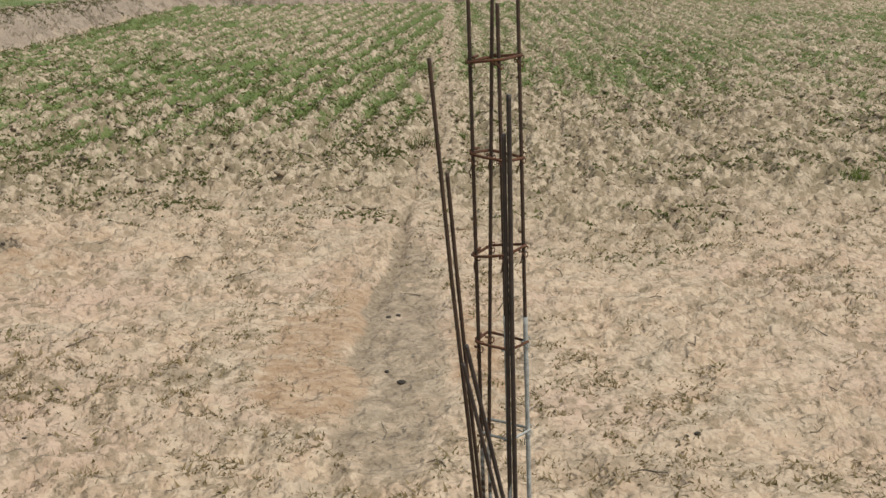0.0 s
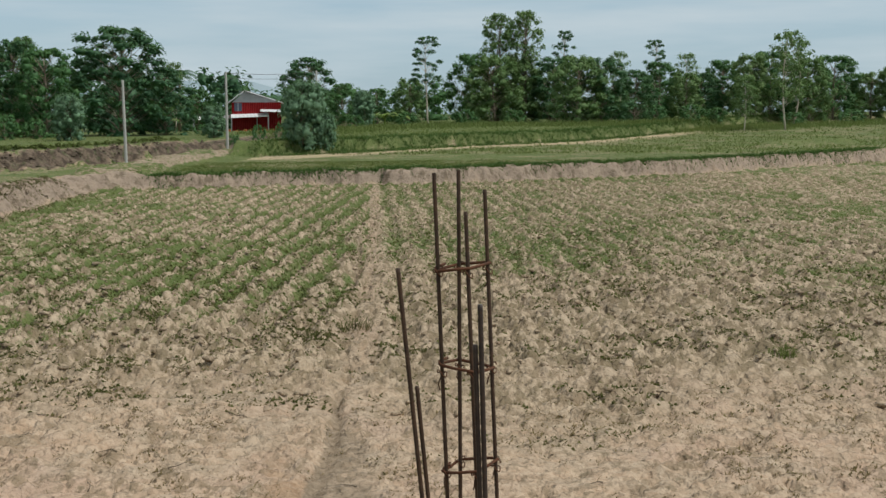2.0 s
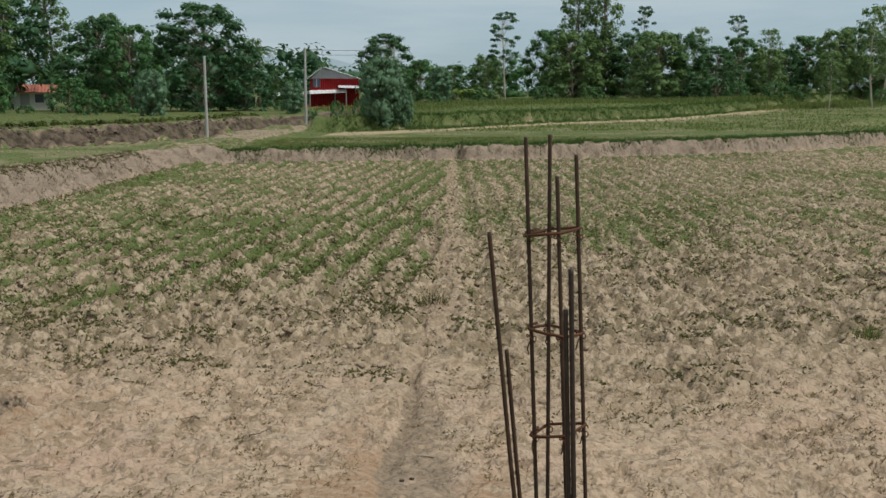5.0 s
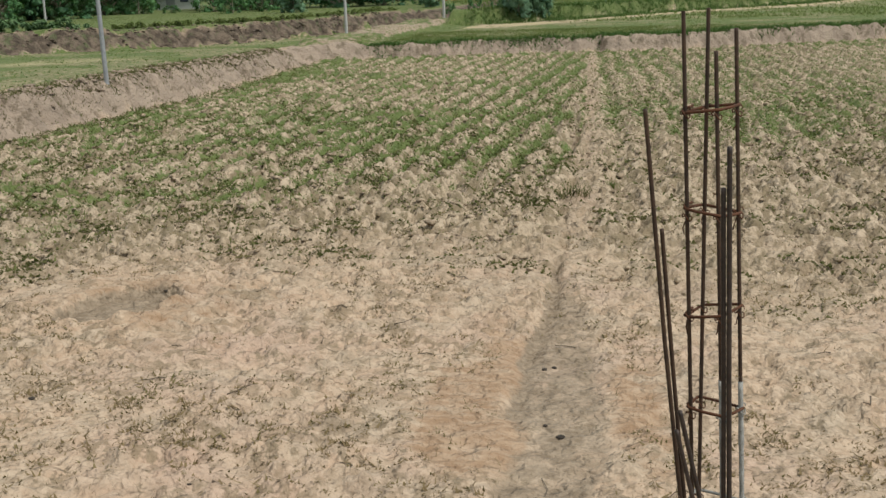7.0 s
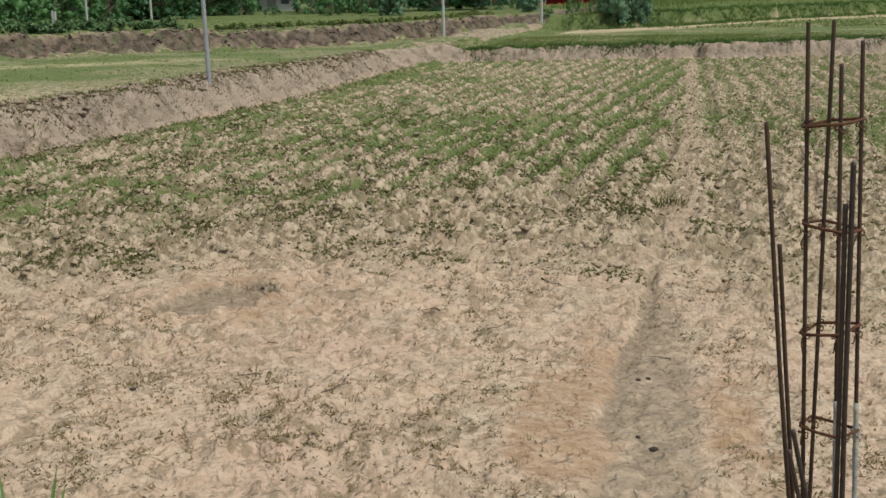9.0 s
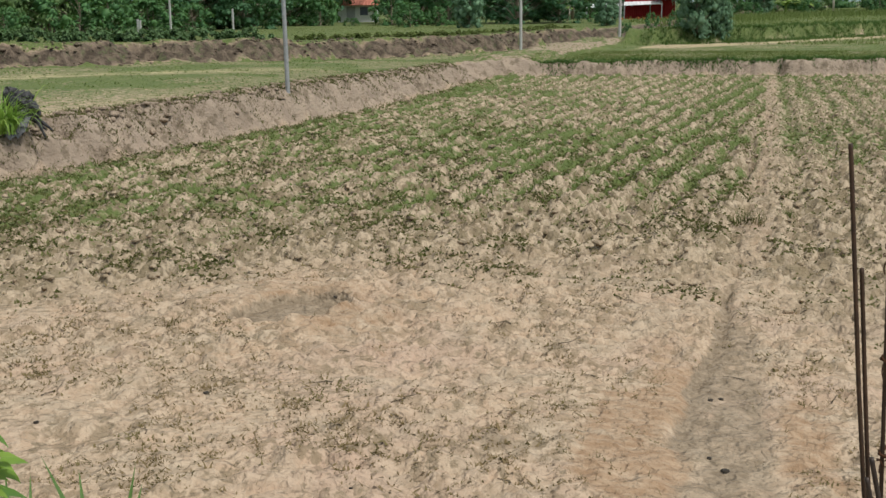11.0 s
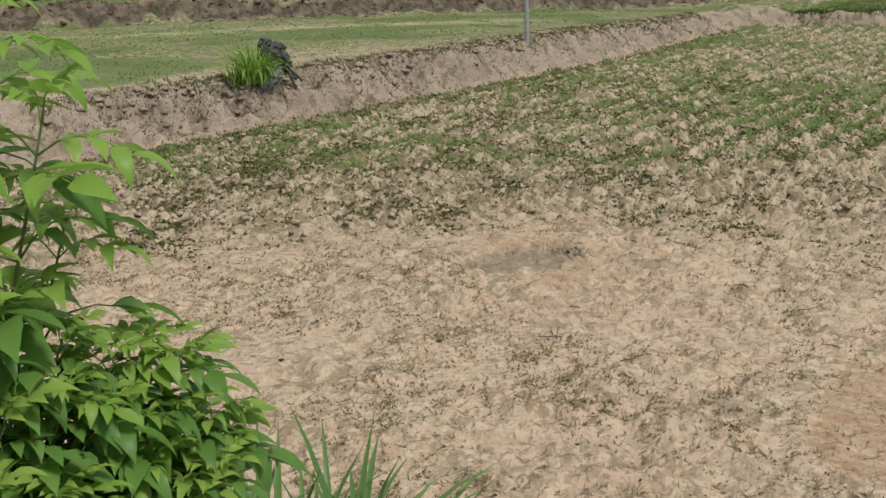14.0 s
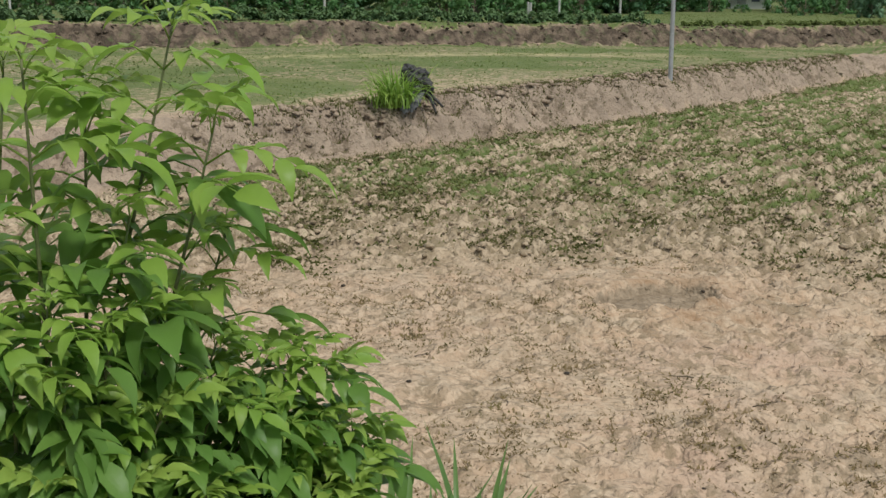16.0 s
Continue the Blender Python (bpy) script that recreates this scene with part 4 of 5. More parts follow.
# ---- shed and house ----
def ribbed(name, corners, mat, pitch=0.15, deep=0.025):
    """A sheet of ribbed metal between four corners (two along the bottom, two along the top), with thickness."""
    a, b, c, d = (Vector(p) for p in corners)
    n = max(2, int((b - a).length / pitch) * 2)
    nrm = (b - a).cross(d - a).normalized()
    v, f = [], []
    for i in range(n + 1):
        t = i / n
        off = nrm * (deep if i % 2 else 0)
        for back in (0, 1):
            v += [a.lerp(b, t) + off - nrm * 0.03 * back, d.lerp(c, t) + off - nrm * 0.03 * back]
        if i:
            o = 4 * (i - 1)
            f += [(o, o + 4, o + 5, o + 1), (o + 2, o + 3, o + 7, o + 6), (o, o + 2, o + 6, o + 4), (o + 1, o + 5, o + 7, o + 3)]
    f += [(0, 1, 3, 2), (4 * n, 4 * n + 2, 4 * n + 3, 4 * n + 1)]
    return mesh_of(name, v, f, mat)


gz0 = 0.80
shed = thing("red_shed", (-21.95, 97, gz0 - 0.12), "red ribbed metal shed with a grey gable and white awnings", "shed", turn=14)
W, D = 2.1, 5.0
part("wall", ribbed("wall", [(-W, 0, -0.2), (W, 0, -0.2), (W, 0, 3.05), (-W, 0, 3.05)], RED_SHEET), shed)
part("wall", ribbed("wall", [(W, 0, -0.2), (W, D, -0.2), (W, D, 3.05), (W, 0, 3.05)], RED_SHEET), shed)
part("wall", ribbed("wall", [(-W, D, -0.2), (-W, 0, -0.2), (-W, 0, 3.05), (-W, D, 3.05)], RED_SHEET), shed)
part("wall", ribbed("wall", [(W, D, -0.2), (-W, D, -0.2), (-W, D, 3.05), (W, D, 3.05)], RED_SHEET), shed)
part("gable", mesh_of("gable", [(-W, -0.02, 3.05), (W, -0.02, 3.05), (-1.0, -0.02, 3.95), (-W, 0.04, 3.05), (W, 0.04, 3.05), (-1.0, 0.04, 3.95)], [(0, 1, 2), (5, 4, 3), (0, 3, 4, 1), (1, 4, 5, 2), (2, 5, 3, 0)], GREY_SHEET), shed, "grey boarded gable")
part("roof", ribbed("roof", [(-1.05, -0.4, 4.05), (-1.05, D + 0.3, 4.05), (-W - 0.3, D + 0.3, 3.05), (-W - 0.3, -0.4, 3.05)], WHITE_SHEET, 0.3), shed)
part("roof", ribbed("roof", [(W + 0.5, -0.4, 2.93), (W + 0.5, D + 0.3, 2.93), (-0.95, D + 0.3, 4.05), (-0.95, -0.4, 4.05)], WHITE_SHEET, 0.3), shed)
part("awning", ribbed("awning", [(-W - 0.1, -1.5, 1.72), (1.0, -1.5, 1.86), (1.0, 0, 2.12), (-W - 0.1, 0, 2.02)], WHITE_SHEET, 0.3), shed, "white sheet awning")
part("awning", ribbed("awning", [(0.3, -1.6, 2.26), (W + 0.9, -1.6, 2.2), (W + 0.9, 0, 2.42), (0.3, 0, 2.46)], WHITE_SHEET, 0.3), shed, "white sheet awning")
part("awning", ribbed("awning", [(-W - 3.4, 0.2, 1.55), (-W - 0.2, 0.2, 1.72), (-W - 0.2, 2.6, 1.95), (-W - 3.4, 2.6, 1.8)], WHITE_SHEET, 0.3), shed, "white sheet lean-to roof")
win = part("window", box_mesh("window", (-1.9, -0.06, 2.3), (-1.25, 0.0, 3.0), DARK_GLASS), shed)
part("frame", box_mesh("frame", (-1.6, -0.08, 2.28), (-1.55, -0.05, 3.02), GREY_SHEET, 0), win)
door = part("door", box_mesh("door", (0.05, -0.07, -0.1), (0.95, 0.0, 1.8), RED_SHEET), shed)
part("frame", box_mesh("frame", (-0.02, -0.09, -0.1), (0.06, -0.02, 1.85), GREY_SHEET, 0), door)
for x, y, h in ((-W - 0.05, -1.45, 1.7), (0.95, -1.45, 1.84), (W + 0.8, -1.5, 2.18), (-W - 3.3, 0.3, 1.55), (-W - 3.3, 2.5, 1.8)):
    part("post", box_mesh("post", (x - 0.04, y - 0.04, -0.2), (x + 0.04, y + 0.04, h), GREY_STEEL, 0), shed)

house = thing("small_house", (-43, 83.5, ground_z(-43, 83.5)), "small white house with an orange roof among trees", "house", turn=24)
part("wall", box_mesh("wall", (-1.6, 0, -0.2), (1.6, 3, 1.5), WHITE_SHEET), house)
part("roof", ribbed("roof", [(-1.9, -0.6, 1.35), (1.9, -0.6, 1.35), (1.9, 1.5, 1.95), (-1.9, 1.5, 1.95)], ORANGE_ROOF, 0.25), house)
part("roof", ribbed("roof", [(1.9, 3.5, 1.35), (-1.9, 3.5, 1.35), (-1.9, 1.5, 1.95), (1.9, 1.5, 1.95)], ORANGE_ROOF, 0.25), house)
part("window", box_mesh("window", (0.2, -0.03, 0.55), (0.85, 0.02, 1.2), DARK_GLASS, 0), house)
part("door", box_mesh("door", (-0.9, -0.03, -0.1), (-0.2, 0.02, 1.25), GREY_SHEET, 0), house)


barn = thing("grey_shed", (41.5, 121.5, ground_z(41.5, 121.5)), "grey shed with a pale sheet roof by the trees", "shed", turn=-12)
part("wall", ribbed("wall", [(-1.5, 0, -0.2), (1.5, 0, -0.2), (1.5, 0, 1.7), (-1.5, 0, 1.7)], GREY_SHEET), barn)
part("wall", ribbed("wall", [(-1.5, 3, -0.2), (-1.5, 0, -0.2), (-1.5, 0, 1.7), (-1.5, 3, 1.7)], GREY_SHEET), barn)
part("wall", ribbed("wall", [(1.5, 0, -0.2), (1.5, 3, -0.2), (1.5, 3, 1.7), (1.5, 0, 1.7)], GREY_SHEET), barn)
part("roof", ribbed("roof", [(-1.9, -0.5, 1.65), (1.9, -0.5, 1.65), (1.9, 3.4, 2.5), (-1.9, 3.4, 2.5)], WHITE_SHEET, 0.3), barn)


# ---- poles, wires and fence posts ----
def pole(name, place, high, r0, r1, mat, label, category="pole", group="", lean=(0, 0), sides=8):
    root = thing(name, place, label, category, group)
    top = (lean[0] * high, lean[1] * high)
    part("shaft", mesh_of("shaft", *tube([(0, 0, -0.3), (top[0] * 0.5, top[1] * 0.5, high * 0.5), (*top, high)], [r0, (r0 + r1) / 2, r1], sides), mat), root)
    part("cap", mesh_of("cap", *tube([(*top, high), (*top, high + 0.03)], [r1 * 1.15, r1 * 1.0], sides), mat), root)
    return root


pole("utility_pole", (-16.15, 64.3, ground_z(-16.15, 64.3)), 4.55, 0.085, 0.065, CONCRETE, "pale concrete pole at the corner of the fields", group="concrete poles")
pole("utility_pole", (-17.26, 50.3, ground_z(-17.26, 50.3)), 3.8, 0.075, 0.06, CONCRETE, "pale concrete pole standing on the bund", group="concrete poles", lean=(-0.012, 0))
pole("metal_pole", (-13.42, 22.7, ground_z(-13.42, 22.7)), 4.4, 0.055, 0.045, GREY_STEEL, "grey metal pole on the edge of the earth bank", lean=(-0.02, 0), sides=14)
pole("utility_pole", (-12.5, 73.4, ground_z(-12.5, 73.4)), 4.3, 0.09, 0.065, CONCRETE, "pale concrete pole beside the silvery shrub", group="concrete poles")
for x, y, h in ((-45.8, 23.3, 2.9), (-42.5, 28.9, 2.9), (-40.5, 36.3, 2.9), (-31, 47.1, 1.25), (-35.2, 47.8, 3.0)):
    pole("fence_post", (x, y, ground_z(x, y)), h, 0.055, 0.05, CONCRETE, "white concrete fence post before the wood", "post", "fence posts", sides=4)
for x, y in ((-30.3, 39), (-29, 37.4), (-33.5, 43)):
    pole("marker_post", (x, y, ground_z(x, y)), 0.75, 0.05, 0.045, CONCRETE, "short white marker post among weeds", "post", "marker posts", sides=4)


def wire(a, b, sag, label):
    a, b = Vector(a), Vector(b)
    pts = [a.lerp(b, i / 14) - Vector((0, 0, sag * 4 * (i / 14) * (1 - i / 14))) for i in range(15)]
    tagged(new("cable", mesh_of("cable", *tube(pts, 0.012, 5), DARK_STEEL, True)), label, "cable", "overhead cables")


z1, z4 = ground_z(-16.15, 64.3) + 4.5, ground_z(-12.5, 73.4) + 4.25
wire((-16.15, 64.3, z1), (-12.5, 73.4, z4), 0.12, "thin dark cable between concrete poles")
wire((-16.15, 64.3, z1 - 0.25), (-12.5, 73.4, z4 - 0.25), 0.15, "thin dark cable between concrete poles")


# ---- stump on the bank ----
def stump(place):
    root = thing("burnt_stump", place, "charred tree stump with grey plastic sheet on the bank", "stump")
    bm = bmesh.new()
    for x, y, z, sx, sy, sz, turn in ((-0.02, 0.05, 0.25, 0.22, 0.20, 0.26, 0.2), (-0.12, 0.02, 0.46, 0.13, 0.12, 0.12, -0.5), (0.10, 0.12, 0.40, 0.13, 0.12, 0.11, 0.6), (0.20, 0.10, 0.20, 0.16, 0.15, 0.15, 0.9), (-0.16, -0.02, 0.14, 0.17, 0.16, 0.16, -0.8)):
        made = bmesh.ops.create_icosphere(bm, subdivisions=3, radius=1)["verts"]
        m = Matrix.Translation((x, y, z)) @ Euler((turn, turn * 0.6, turn * 2)).to_matrix().to_4x4()
        for v in made:
            q = v.co.copy()
            q = q / max(abs(q.x), abs(q.y), abs(q.z)) * 0.55 + q * 0.35
            q = q * (1 + 0.45 * noise.noise(q * 2.1 + Vector((x * 40, 0, 0))) + 0.22 * noise.noise(q * 5.5))
            v.co = m @ Vector((q.x * sx, q.y * sy, q.z * sz))
    part("trunk", bm_mesh("trunk", bm, CHAR), root)
    roots = random.Random(4)
    for k in range(6):
        a = -1.9 + k * 0.62
        l = roots.uniform(0.35, 0.62)
        pts = [(0.10 * math.cos(a), 0.10 * math.sin(a), 0.12), (0.6 * l * math.cos(a + 0.25), 0.6 * l * math.sin(a + 0.25), 0.03), (l * math.cos(a), l * math.sin(a), -0.14 - 0.12 * roots.random())]
        part("root", mesh_of("root", *tube(pts, [0.06, 0.04, 0.015], 7), CHAR, True), root)
    # crumpled sheet draped over the roots
    v, f = [], []
    n = 14
    for i in range(n):
        for j in range(n):
            u, w = i / (n - 1) - 0.5, j / (n - 1) - 0.5
            fold = noise.noise(Vector((u * 6, w * 6, 3.3))) * 0.13
            v.append((0.06 + u * 0.50 + 0.1 * w, -0.26 + w * 0.44, 0.02 + fold - 0.5 * u * u + 0.35 * w))
    for i in range(n - 1):
        for j in range(n - 1):
            f.append((i * n + j, (i + 1) * n + j, (i + 1) * n + j + 1, i * n + j + 1))
    sheet = part("sheet", mesh_of("sheet", v, f, GREY_PLASTIC), root, "crumpled grey plastic sheet")
    sheet.modifiers.new("thick", "SOLIDIFY").thickness = 0.006


STUMP = (-13.64, 14.24)
stump((*STUMP, ground_z(*STUMP) - 0.02))


def strap_blade(a, length, lean, width, r, n=7):
    """One long curved blade from the origin towards the bearing a."""
    v, f = [], []
    out, up, pitch = 0.0, 0.0, math.pi / 2 - lean * 0.3
    for i in range(n + 1):
        t = i / n
        w = width * (1 - t) ** 0.6 * (0.6 + 0.4 * min(1, t * 4))
        c, s = math.cos(a), math.sin(a)
        v += [(c * out - s * w / 2, s * out + c * w / 2, up), (c * out, s * out, up - w * 0.22), (c * out + s * w / 2, s * out - c * w / 2, up)]
        out += math.cos(pitch) * length / n
        up += math.sin(pitch) * length / n
        pitch -= lean * 1.5 / n * (0.4 + 1.4 * t)
        if i:
            o = 3 * (i - 1)
            f += [(o, o + 1, o + 4, o + 3), (o + 1, o + 2, o + 5, o + 4)]
    return v, f


def clump(name, place, n, length, width, spread, mat, label, seed, lean=(0.3, 1.3)):
    r = random.Random(seed)
    some = []
    for k in range(n):
        v, f = strap_blade(r.uniform(0, 6.28), length * r.uniform(0.55, 1.1), r.uniform(*lean), width * r.uniform(0.7, 1.2), r)
        ox, oy = r.gauss(0, spread), r.gauss(0, spread)
        some.append(([(x + ox, y + oy, z) for x, y, z in v], f))
    ob = new(name, mesh_of(name, *joined(some), mat, True))
    ob.matrix_basis = pose(*place)
    return tagged(ob, label, "grass")


clump("grass_tuft", (-13.62, 13.76, ground_z(-13.62, 13.76) - 0.03), 260, 0.94, 0.036, 0.15, SHRUB_YOUNG, "bright green drooping grass tuft beside the stump", 3, (0.6, 2.1))
for n, (x, y, s) in enumerate([(-1.53, 13.9, 1.0), (-1.9, 13.2, 0.7), (-5.35, 7.2, 0.5), (-1.1, 14.6, 0.5), (3.6, 12.4, 0.8), (4.6, 13.4, 0.8)]):
    clump("field_tuft", (x, y, ground_z(x, y) - 0.02), 30 if n == 2 else 90, 0.26 * s, 0.012, 0.10 * s, STUBBLE if n == 2 else OLIVE_TUFT if n < 2 else GRASS, "small tuft of grass growing in the field", 20 + n, (0.4, 1.6))


# ---- dung and twigs in the field ----
def lump(name, place, size, mat, label, category, group, seed):
    bm = bmesh.new()
    bmesh.ops.create_icosphere(bm, subdivisions=2, radius=1)
    for v in bm.verts:
        v.co = v.co * (1 + 0.4 * noise.noise(v.co * 1.8 + Vector((seed * 3.1, 0, 0))))
        v.co.z *= 0.55
        v.co *= size
    ob = new(name, bm_mesh(name, bm, mat, True))
    ob.matrix_basis = pose(place[0], place[1], ground_z(*place) + size * 0.2, 0, 0, seed * 50)
    tagged(ob, label, category, group)


bits = random.Random(9)
for n, (x, y) in enumerate([(-0.80, 7.27), (-0.74, 7.33), (-0.62, 6.2), (-0.5, 6.05), (1.22, 5.35), (1.28, 5.38), (-4.7, 8.0), (-4.62, 8.07), (-4.57, 8.66), (-4.13, 5.91), (-2.45, 4.93), (-4.84, 4.99), (-7.2, 6.55), (2.7, 11.45)]):
    lump("dung_lump", (x, y), bits.uniform(0.014, 0.028), DUNG, "dark dry lump of dung on the sandy soil", "dung", "dung lumps", n)
for n in range(46):
    x, y = bits.uniform(-9, 5), bits.uniform(4.3, 10)
    a, l = bits.uniform(0, 3.14), bits.uniform(0.10, 0.30)
    pts = []
    for k in range(4):
        px, py = x + math.cos(a + 0.25 * k) * l * k / 3, y + math.sin(a + 0.25 * k) * l * k / 3
        pts.append((px, py, ground_z(px, py) + 0.006))
    tagged(new("twig", mesh_of("twig", *tube(pts, [0.005, 0.004, 0.003, 0.002], 5), TWIG, True)), "dry brown twig lying on the soil", "twig", "dry twigs")


# ---- the column's steel cage ----
def at_height(z, dx=0.0, dy=0.0):
    """A place on the leaning axis of the cage."""
    return Vector((0.393 + dx - 0.045 * (z - 2.466), 1.764 + dy + 0.075 * (z - 2.466), z))


def steel(name, points, radius, mat, parent, label="", ribs=False, sides=10):
    pts = [Vector(p) for p in points]
    if ribs:
        fine = []
        for a, b in zip(pts, pts[1:]):
            n = max(1, int((b - a).length / 0.008))
            fine += [a.lerp(b, i / n) for i in range(n)]
        fine.append(pts[-1])
        return part(name, mesh_of(name, *tube(fine, [radius * (1.04 if i % 2 else 0.98) for i in range(len(fine))], sides), mat, True), parent, label)
    return part(name, mesh_of(name, *tube(pts, radius, sides), mat, True), parent, label)


cage = thing("rebar_cage", (0, 0, 0), "rusty four-bar steel column cage with square stirrups", "rebar cage")
CORNERS = [(0.0, 0.024), (0.045, 0.086), (0.097, 0.064), (0.060, 0.006)]
TWIST = {0.0: 0.0, 0.045: 0.035, 0.097: 0.0, 0.060: 0.0}


def corner(z, dx, dy):
    """A corner bar's place at a height: the cage is a little twisted."""
    return at_height(z, dx + TWIST[dx] * (max(z, 1.6) - 2.65), dy)


LOW = 0.55
for (dx, dy), top, grey in zip(CORNERS, (2.652, 2.655, 2.617, 2.578), (1.66, 1.66, 1.93, 1.95)):
    pts = [corner(z, dx, dy) for z in np.arange(LOW, top, 0.10)] + [corner(top, dx, dy)]
    bar = steel("bar", pts, 0.0040, RUST, cage, ribs=True)
    # cement dried on the lower part
    skin = []
    zs = np.arange(LOW + 0.01, grey, 0.02)
    for z in zs:
        skin.append(corner(z, dx, dy))
    rads = [(0.0053 if dx > 0.05 else 0.0041) + 0.0016 * noise.noise(Vector((z * 30, dx * 90, 0))) for z in zs]
    part("cement", mesh_of("cement", *tube(skin, rads, 9), CEMENT, True), bar, "grey cement dried on the bar")
for n in range(9):
    z = 2.466 - 0.1985 * n
    r = random.Random(n)
    out = 0.0075
    mid = (0.050, 0.045)
    tilt = r.uniform(-0.01, 0.01)
    loop = []
    for k in range(4):
        (ax, ay), (bx, by) = CORNERS[k], CORNERS[(k + 1) % 4]
        ax, bx = ax + TWIST[ax] * (max(z, 1.6) - 2.65), bx + TWIST[bx] * (max(z, 1.6) - 2.65)
        for t in (0.06, 0.5, 0.94):
            px, py = ax + (bx - ax) * t, ay + (by - ay) * t
            qx, qy = px - mid[0], py - mid[1]
            q = math.hypot(qx, qy)
            loop.append(at_height(z + tilt * (px - 0.05) / 0.05 + r.uniform(-0.001, 0.001), px + qx / q * out, py + qy / q * out))
    loop.append(loop[0] + Vector((0, 0, 0.006)))
    loop.append(loop[1] + Vector((0.0, 0, 0.008)))
    mat = TIE_RUST if n < 4 else CEMENT
    ring = steel("stirrup", loop, 0.0031, mat, cage, "thin rusty square stirrup" if n < 4 else "stirrup caked in cement", sides=7)
    for k, (dx, dy) in enumerate(CORNERS):
        c = corner(z, dx, dy)
        pts = [c + Vector((math.cos(a) * 0.0095, math.sin(a) * 0.0095, 0.006 * math.sin(2 * a) - 0.002 * a)) for a in np.arange(0, 8.5, 0.55)]
        pts += [pts[-1] + Vector((0.004 * r.uniform(-1, 1), -0.006, -0.012)), pts[-1] + Vector((0.006 * r.uniform(-1, 1), -0.006, -0.024 * r.uniform(0.5, 1.2)))]
        steel("tie_wire", pts, 0.0013, TIE_RUST if n < 3 or k in (0, 1) else CEMENT, ring, sides=5)

loose = [
    ("loose_bar", [(0.325, 1.680, 2.479), (0.370, 1.680, 2.026), (0.407, 1.680, 1.701), (0.423, 1.680, 1.541), (0.505, 1.68, 0.62)], 0.0042, RUST, "long rusty reinforcing bar leaning beside the cage"),
    ("loose_bar", [(0.359, 1.690, 2.251), (0.381, 1.691, 2.02), (0.403, 1.692, 1.800), (0.436, 1.694, 1.50), (0.52, 1.70, 0.62)], 0.0041, RUST, "rusty reinforcing bar leaning beside the cage"),
    ("loose_bar", [(0.402, 1.660, 1.899), (0.443, 1.660, 1.725), (0.482, 1.660, 1.558), (0.66, 1.66, 0.62)], 0.0046, DARK_STEEL, "short dark steel bar leaning across the cage"),
    ("loose_bar", [(0.397, 1.650, 1.862), (0.434, 1.650, 1.710), (0.471, 1.650, 1.557), (0.63, 1.65, 0.62)], 0.0043, DARK_STEEL, "short dark steel bar leaning across the cage"),
    ("lapped_bar", [(0.479, 1.700, 2.408), (0.492, 1.70, 1.95), (0.506, 1.700, 1.538), (0.535, 1.70, 0.62)], 0.0050, DARK_STEEL, "dark steel bar standing lapped against the cage"),
    ("lapped_bar", [(0.470, 1.702, 2.330), (0.482, 1.702, 1.95), (0.494, 1.702, 1.538), (0.515, 1.705, 0.62)], 0.0047, DARK_STEEL, "dark steel bar standing lapped against the cage"),
]
for name, pts, rad, mat, label in loose:
    fine = []
    for a, b in zip(pts, pts[1:]):
        n = int((Vector(b) - Vector(a)).length / 0.009)
        fine += [Vector(a).lerp(Vector(b), i / n) for i in range(n)]
    fine.append(Vector(pts[-1]))
    ob = new(name, mesh_of(name, *tube(fine, [rad * (1.04 if i % 2 else 0.98) for i in range(len(fine))], 10), mat, True))
    tagged(ob, label, "rebar", "loose steel bars")


# ---- the shrub beside the column ----
def leaflet(length, width, fold, droop, n=9):
    """A pointed, toothed leaflet along +x that narrows to a long tip and bends down."""
    v, f = [], []
    for i in range(n + 1):
        t = i / n
        w = width / 2 * (math.sin(math.pi * min(1, t * 1.02) ** 0.78) ** 0.85) * (1 - 0.35 * t) * 1.25 * (1.05 if i % 2 else 0.95)
        bend = droop * t
        x, z = length * t * (1 - 0.28 * bend * t), -0.62 * bend * length * t
        if i in (0, n):
            w = 0.0008
        v += [(x, -w, z + fold * w), (x - 0.12 * w, 0, z), (x, w, z + fold * w)]
        if i:
            o = 3 * (i - 1)
            f += [(o, o + 3, o + 4, o + 1), (o + 1, o + 4, o + 5, o + 2)]
    return [Vector(p) for p in v], f


def compound_leaf(seed, mat, size=1.0, pairs=3):
    """A feathered leaf with paired leaflets and one at its end."""
    r = random.Random(seed)
    length = 0.17 * size
    stalk = [Vector((length * t, 0, 0.05 * size * math.sin(2.2 * t) - 0.06 * size * t * t)) for t in (0, 0.25, 0.5, 0.75, 1.0)]
    pieces = [tube(stalk, [0.0026 * size, 0.0022 * size, 0.0018 * size, 0.0015 * size, 0.001 * size], 5)]
    for k in range(pairs):
        t = 0.36 + 0.5 * k / max(1, pairs - 1)
        i = min(3, int(t * 4))
        base = stalk[i].lerp(stalk[i + 1], t * 4 - i)
        for s in (-1, 1):
            l = size * r.uniform(0.088, 0.118) * (0.85 + 0.25 * k / pairs)
            v, f = leaflet(l, l * r.uniform(0.32, 0.43), r.uniform(0.15, 0.5), r.uniform(0.3, 1.0))
            m = Matrix.Translation(base) @ Euler((s * r.uniform(-0.1, 0.35), r.uniform(-0.1, 0.4), s * r.uniform(0.75, 1.15))).to_matrix().to_4x4()
            pieces.append(([m @ p for p in v], f))
    l = size * r.uniform(0.11, 0.138)
    v, f = leaflet(l, l * 0.37, 0.3, r.uniform(0.4, 1.0))
    m = Matrix.Translation(stalk[-1]) @ Euler((r.uniform(-0.3, 0.3), r.uniform(0.1, 0.5), 0)).to_matrix().to_4x4()
    pieces.append(([m @ p for p in v], f))
    return mesh_of("leaf", *joined(pieces), mat, True)


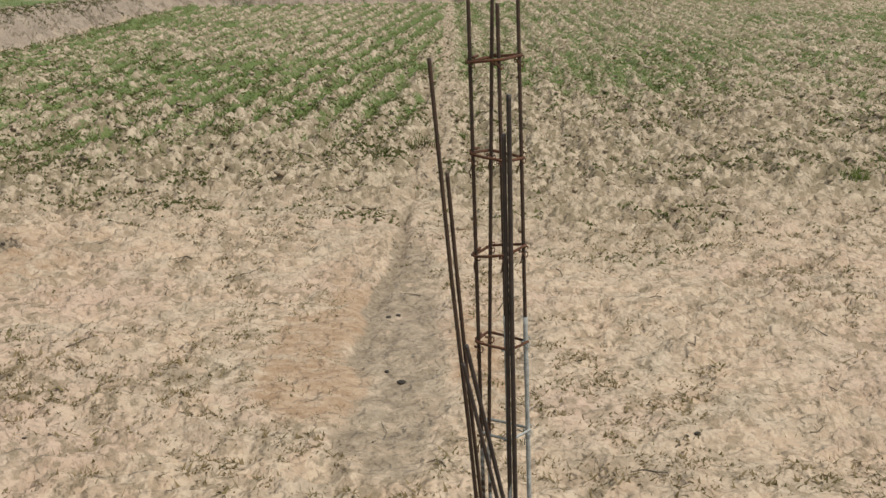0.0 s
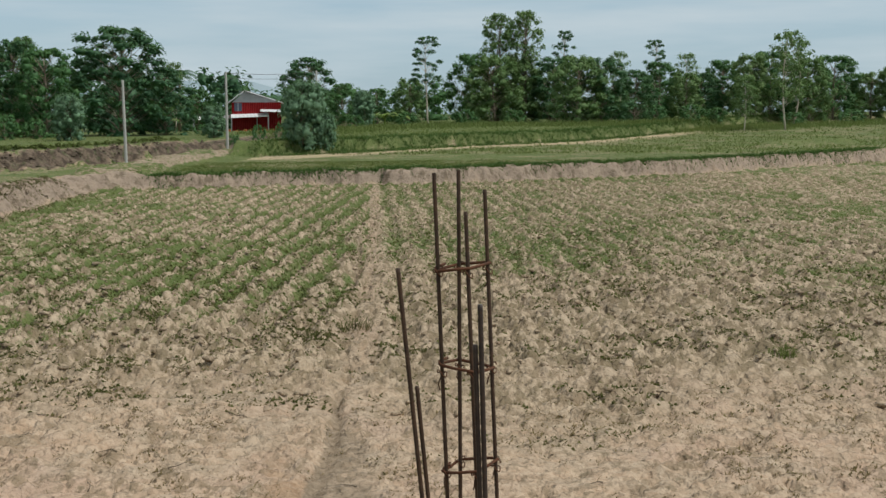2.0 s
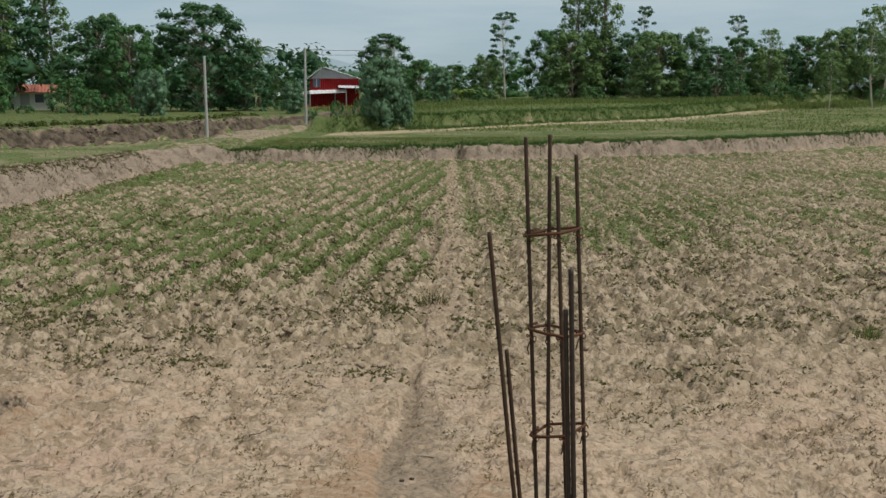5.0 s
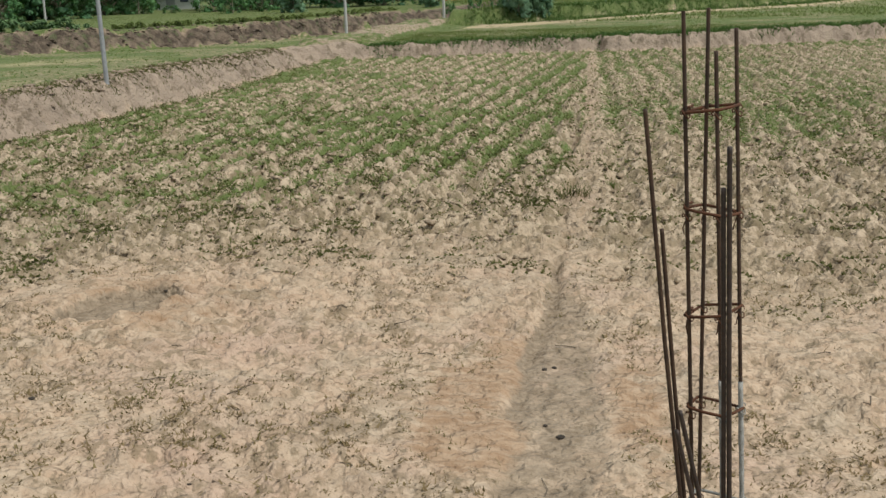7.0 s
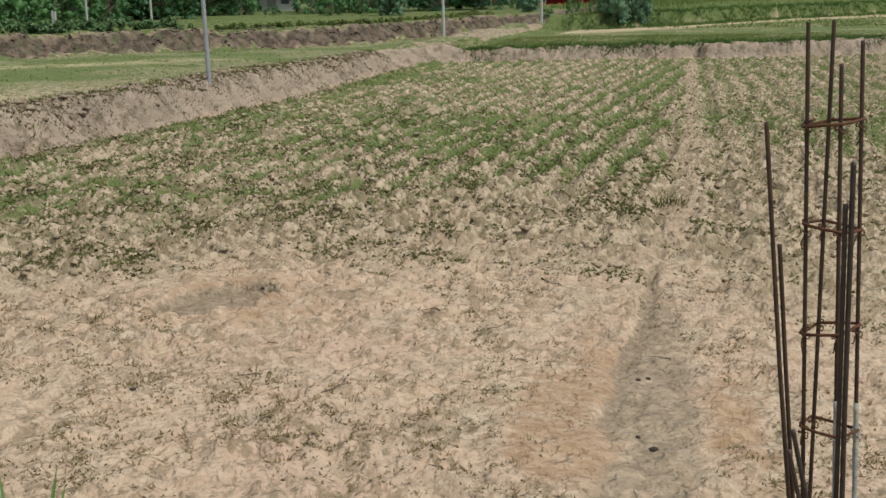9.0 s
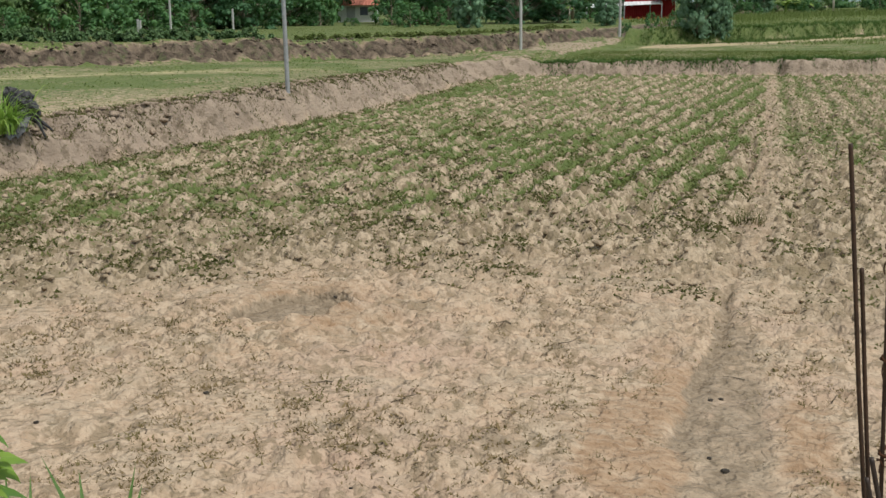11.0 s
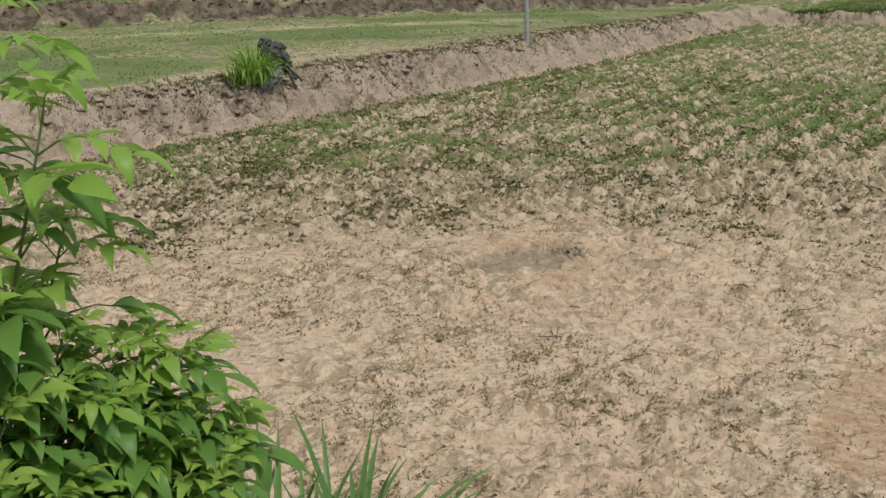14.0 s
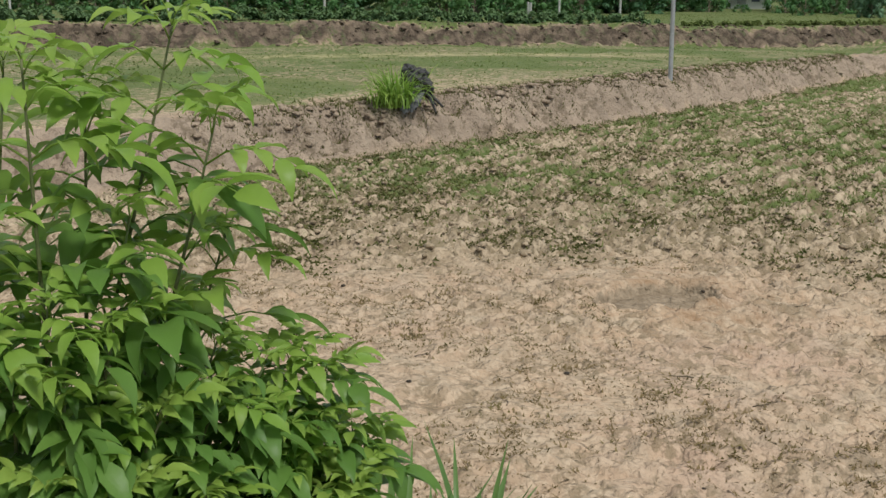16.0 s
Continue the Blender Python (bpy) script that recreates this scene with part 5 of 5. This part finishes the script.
OLD = [compound_leaf(k, SHRUB, 1.0, 3) for k in range(6)] + [compound_leaf(40 + k, SHRUB, 0.95, 2) for k in range(3)]
YOUNG = [compound_leaf(60 + k, SHRUB_YOUNG, 1.0, 3) for k in range(4)]
HOME = Vector((-1.42, 0.36, 0))
shrub = thing("leafy_shrub", HOME, "bright green shrub with feathered toothed leaves", "shrub")
TIPS = [
    (-1.13, 0.574, 2.69), (-1.021, 0.57, 2.547), (-1.087, 0.293, 2.65), (-1.285, 0.504, 2.576), (-1.366, 0.408, 2.63), (-1.13, 0.21, 2.42), (-1.10, 0.46, 2.40), (-1.09, 0.64, 2.36),
    (-0.97, 0.75, 2.10), (-1.04, 0.75, 2.12), (-1.04, 0.67, 2.12), (-1.05, 0.58, 2.18), (-0.94, 0.71, 2.03), (-0.97, 0.60, 2.07), (-0.89, 0.70, 1.90), (-0.90, 0.61, 1.98), (-0.97, 0.52, 2.12), (-1.06, 0.48, 2.24), (-1.0, 0.36, 2.26),
    (-1.04, 0.28, 2.30), (-0.99, 0.27, 2.17), (-0.95, 0.40, 2.12), (-1.02, 0.21, 2.22), (-0.90, 0.44, 2.0), (-0.92, 0.32, 2.03), (-0.96, 0.22, 2.06), (-1.05, 0.15, 2.24), (-0.86, 0.72, 1.94), (-0.84, 0.64, 1.90), (-0.93, 0.78, 2.00), (-0.92, 0.80, 1.95),
]
r = random.Random(31)
sprays = []
for n, tip in enumerate(TIPS):
    tip = Vector(tip)
    base = Vector((HOME.x + r.uniform(-0.12, 0.12), HOME.y + r.uniform(-0.12, 0.12), ground_z(HOME.x, HOME.y) - 0.05))
    mid = base.lerp(tip, 0.5) + Vector((0.10 * (tip.x - base.x), 0.10 * (tip.y - base.y), -0.05 if tip.z > 2.35 else 0.16))
    pts = []
    for i in range(17):
        t = i / 16
        pts.append(base * (1 - t) ** 2 + mid * 2 * t * (1 - t) + tip * t * t)
    local = [p - HOME for p in pts]
    part("stem", mesh_of("stem", *tube(local, [0.009 * (1 - 0.8 * i / 16) for i in range(17)], 7), SHRUB_STEM, True), shrub)
    length = sum((b - a).length for a, b in zip(pts, pts[1:]))
    tall = n < 8
    for k in range(8 if tall else 10):
        t = 1.0 - (0.010 * k + (0.0125 if tall else 0.0052) * k * k) / length
        i = min(15, int(t * 16))
        p = local[i].lerp(local[i + 1], t * 16 - i)
        turn = r.uniform(-0.4, 0.4) + (k % 2) * math.pi / 2 + n
        size = min(1.0, (0.42 if tall else 0.32) + (0.15 if tall else 0.10) * k) * r.uniform(0.85, 1.12)
        for s in range(2):
            a = turn + s * math.pi
            up = r.uniform(0.45, 0.9) if k < 2 else r.uniform(0.0, 0.55) if k < 6 else r.uniform(-0.25, 0.4)
            me = r.choice(YOUNG if (k < 4 and tall) or k < 3 else OLD)
            m = Matrix.Translation(p) @ Euler((r.uniform(-0.3, 0.3), -up, a)).to_matrix().to_4x4() @ Matrix.Scale(size, 4)
            sprays.append((abs(k - 4), n, m, me))
sprays.sort(key=lambda s: s[:2])
inner = []
for k, (_, _, m, me) in enumerate(sprays):
    if k < 290:
        part("leaf", me, shrub).matrix_basis = m
    else:
        inner.append((me, m))
for k in range(64):
    tip = Vector(TIPS[r.randrange(8, len(TIPS))]) + Vector((-0.14, -0.08, -0.14))
    base = HOME + Vector((0, 0, ground_z(HOME.x, HOME.y)))
    p = base.lerp(tip, r.uniform(0.45, 0.95)) + Vector((r.gauss(0, 0.07), r.gauss(0, 0.07), r.uniform(-0.05, 0.06))) - HOME
    m = Matrix.Translation(p) @ Euler((r.uniform(-0.3, 0.3), -r.uniform(-0.2, 0.5), r.uniform(0, 6.28))).to_matrix().to_4x4() @ Matrix.Scale(r.uniform(0.6, 0.9), 4)
    inner.append((r.choice(OLD), m))
for mat, name in ((SHRUB, "foliage"), (SHRUB_YOUNG, "young_foliage")):
    some = [([m @ v.co for v in me.vertices], [tuple(f.vertices) for f in me.polygons]) for me, m in inner if me.materials[0] == mat]
    tagged(part(name, mesh_of(name, *joined(some), mat, True), shrub), kind="stuff")

for x, y, n, length, lean in ((-1.02, 1.12, 140, 0.68, (0.25, 1.2)), (-1.10, 1.02, 90, 0.68, (0.3, 1.2)), (-0.86, 1.19, 2, 0.64, (0.02, 0.1))):
    clump("strap_grass", (x, y, ground_z(x, y) - 0.03), n, length, 0.036, 0.085 if n > 3 else 0.01, STRAP_LEAF, "arching strap-leaved green grass clump beside the shrub", 51 + n, lean)
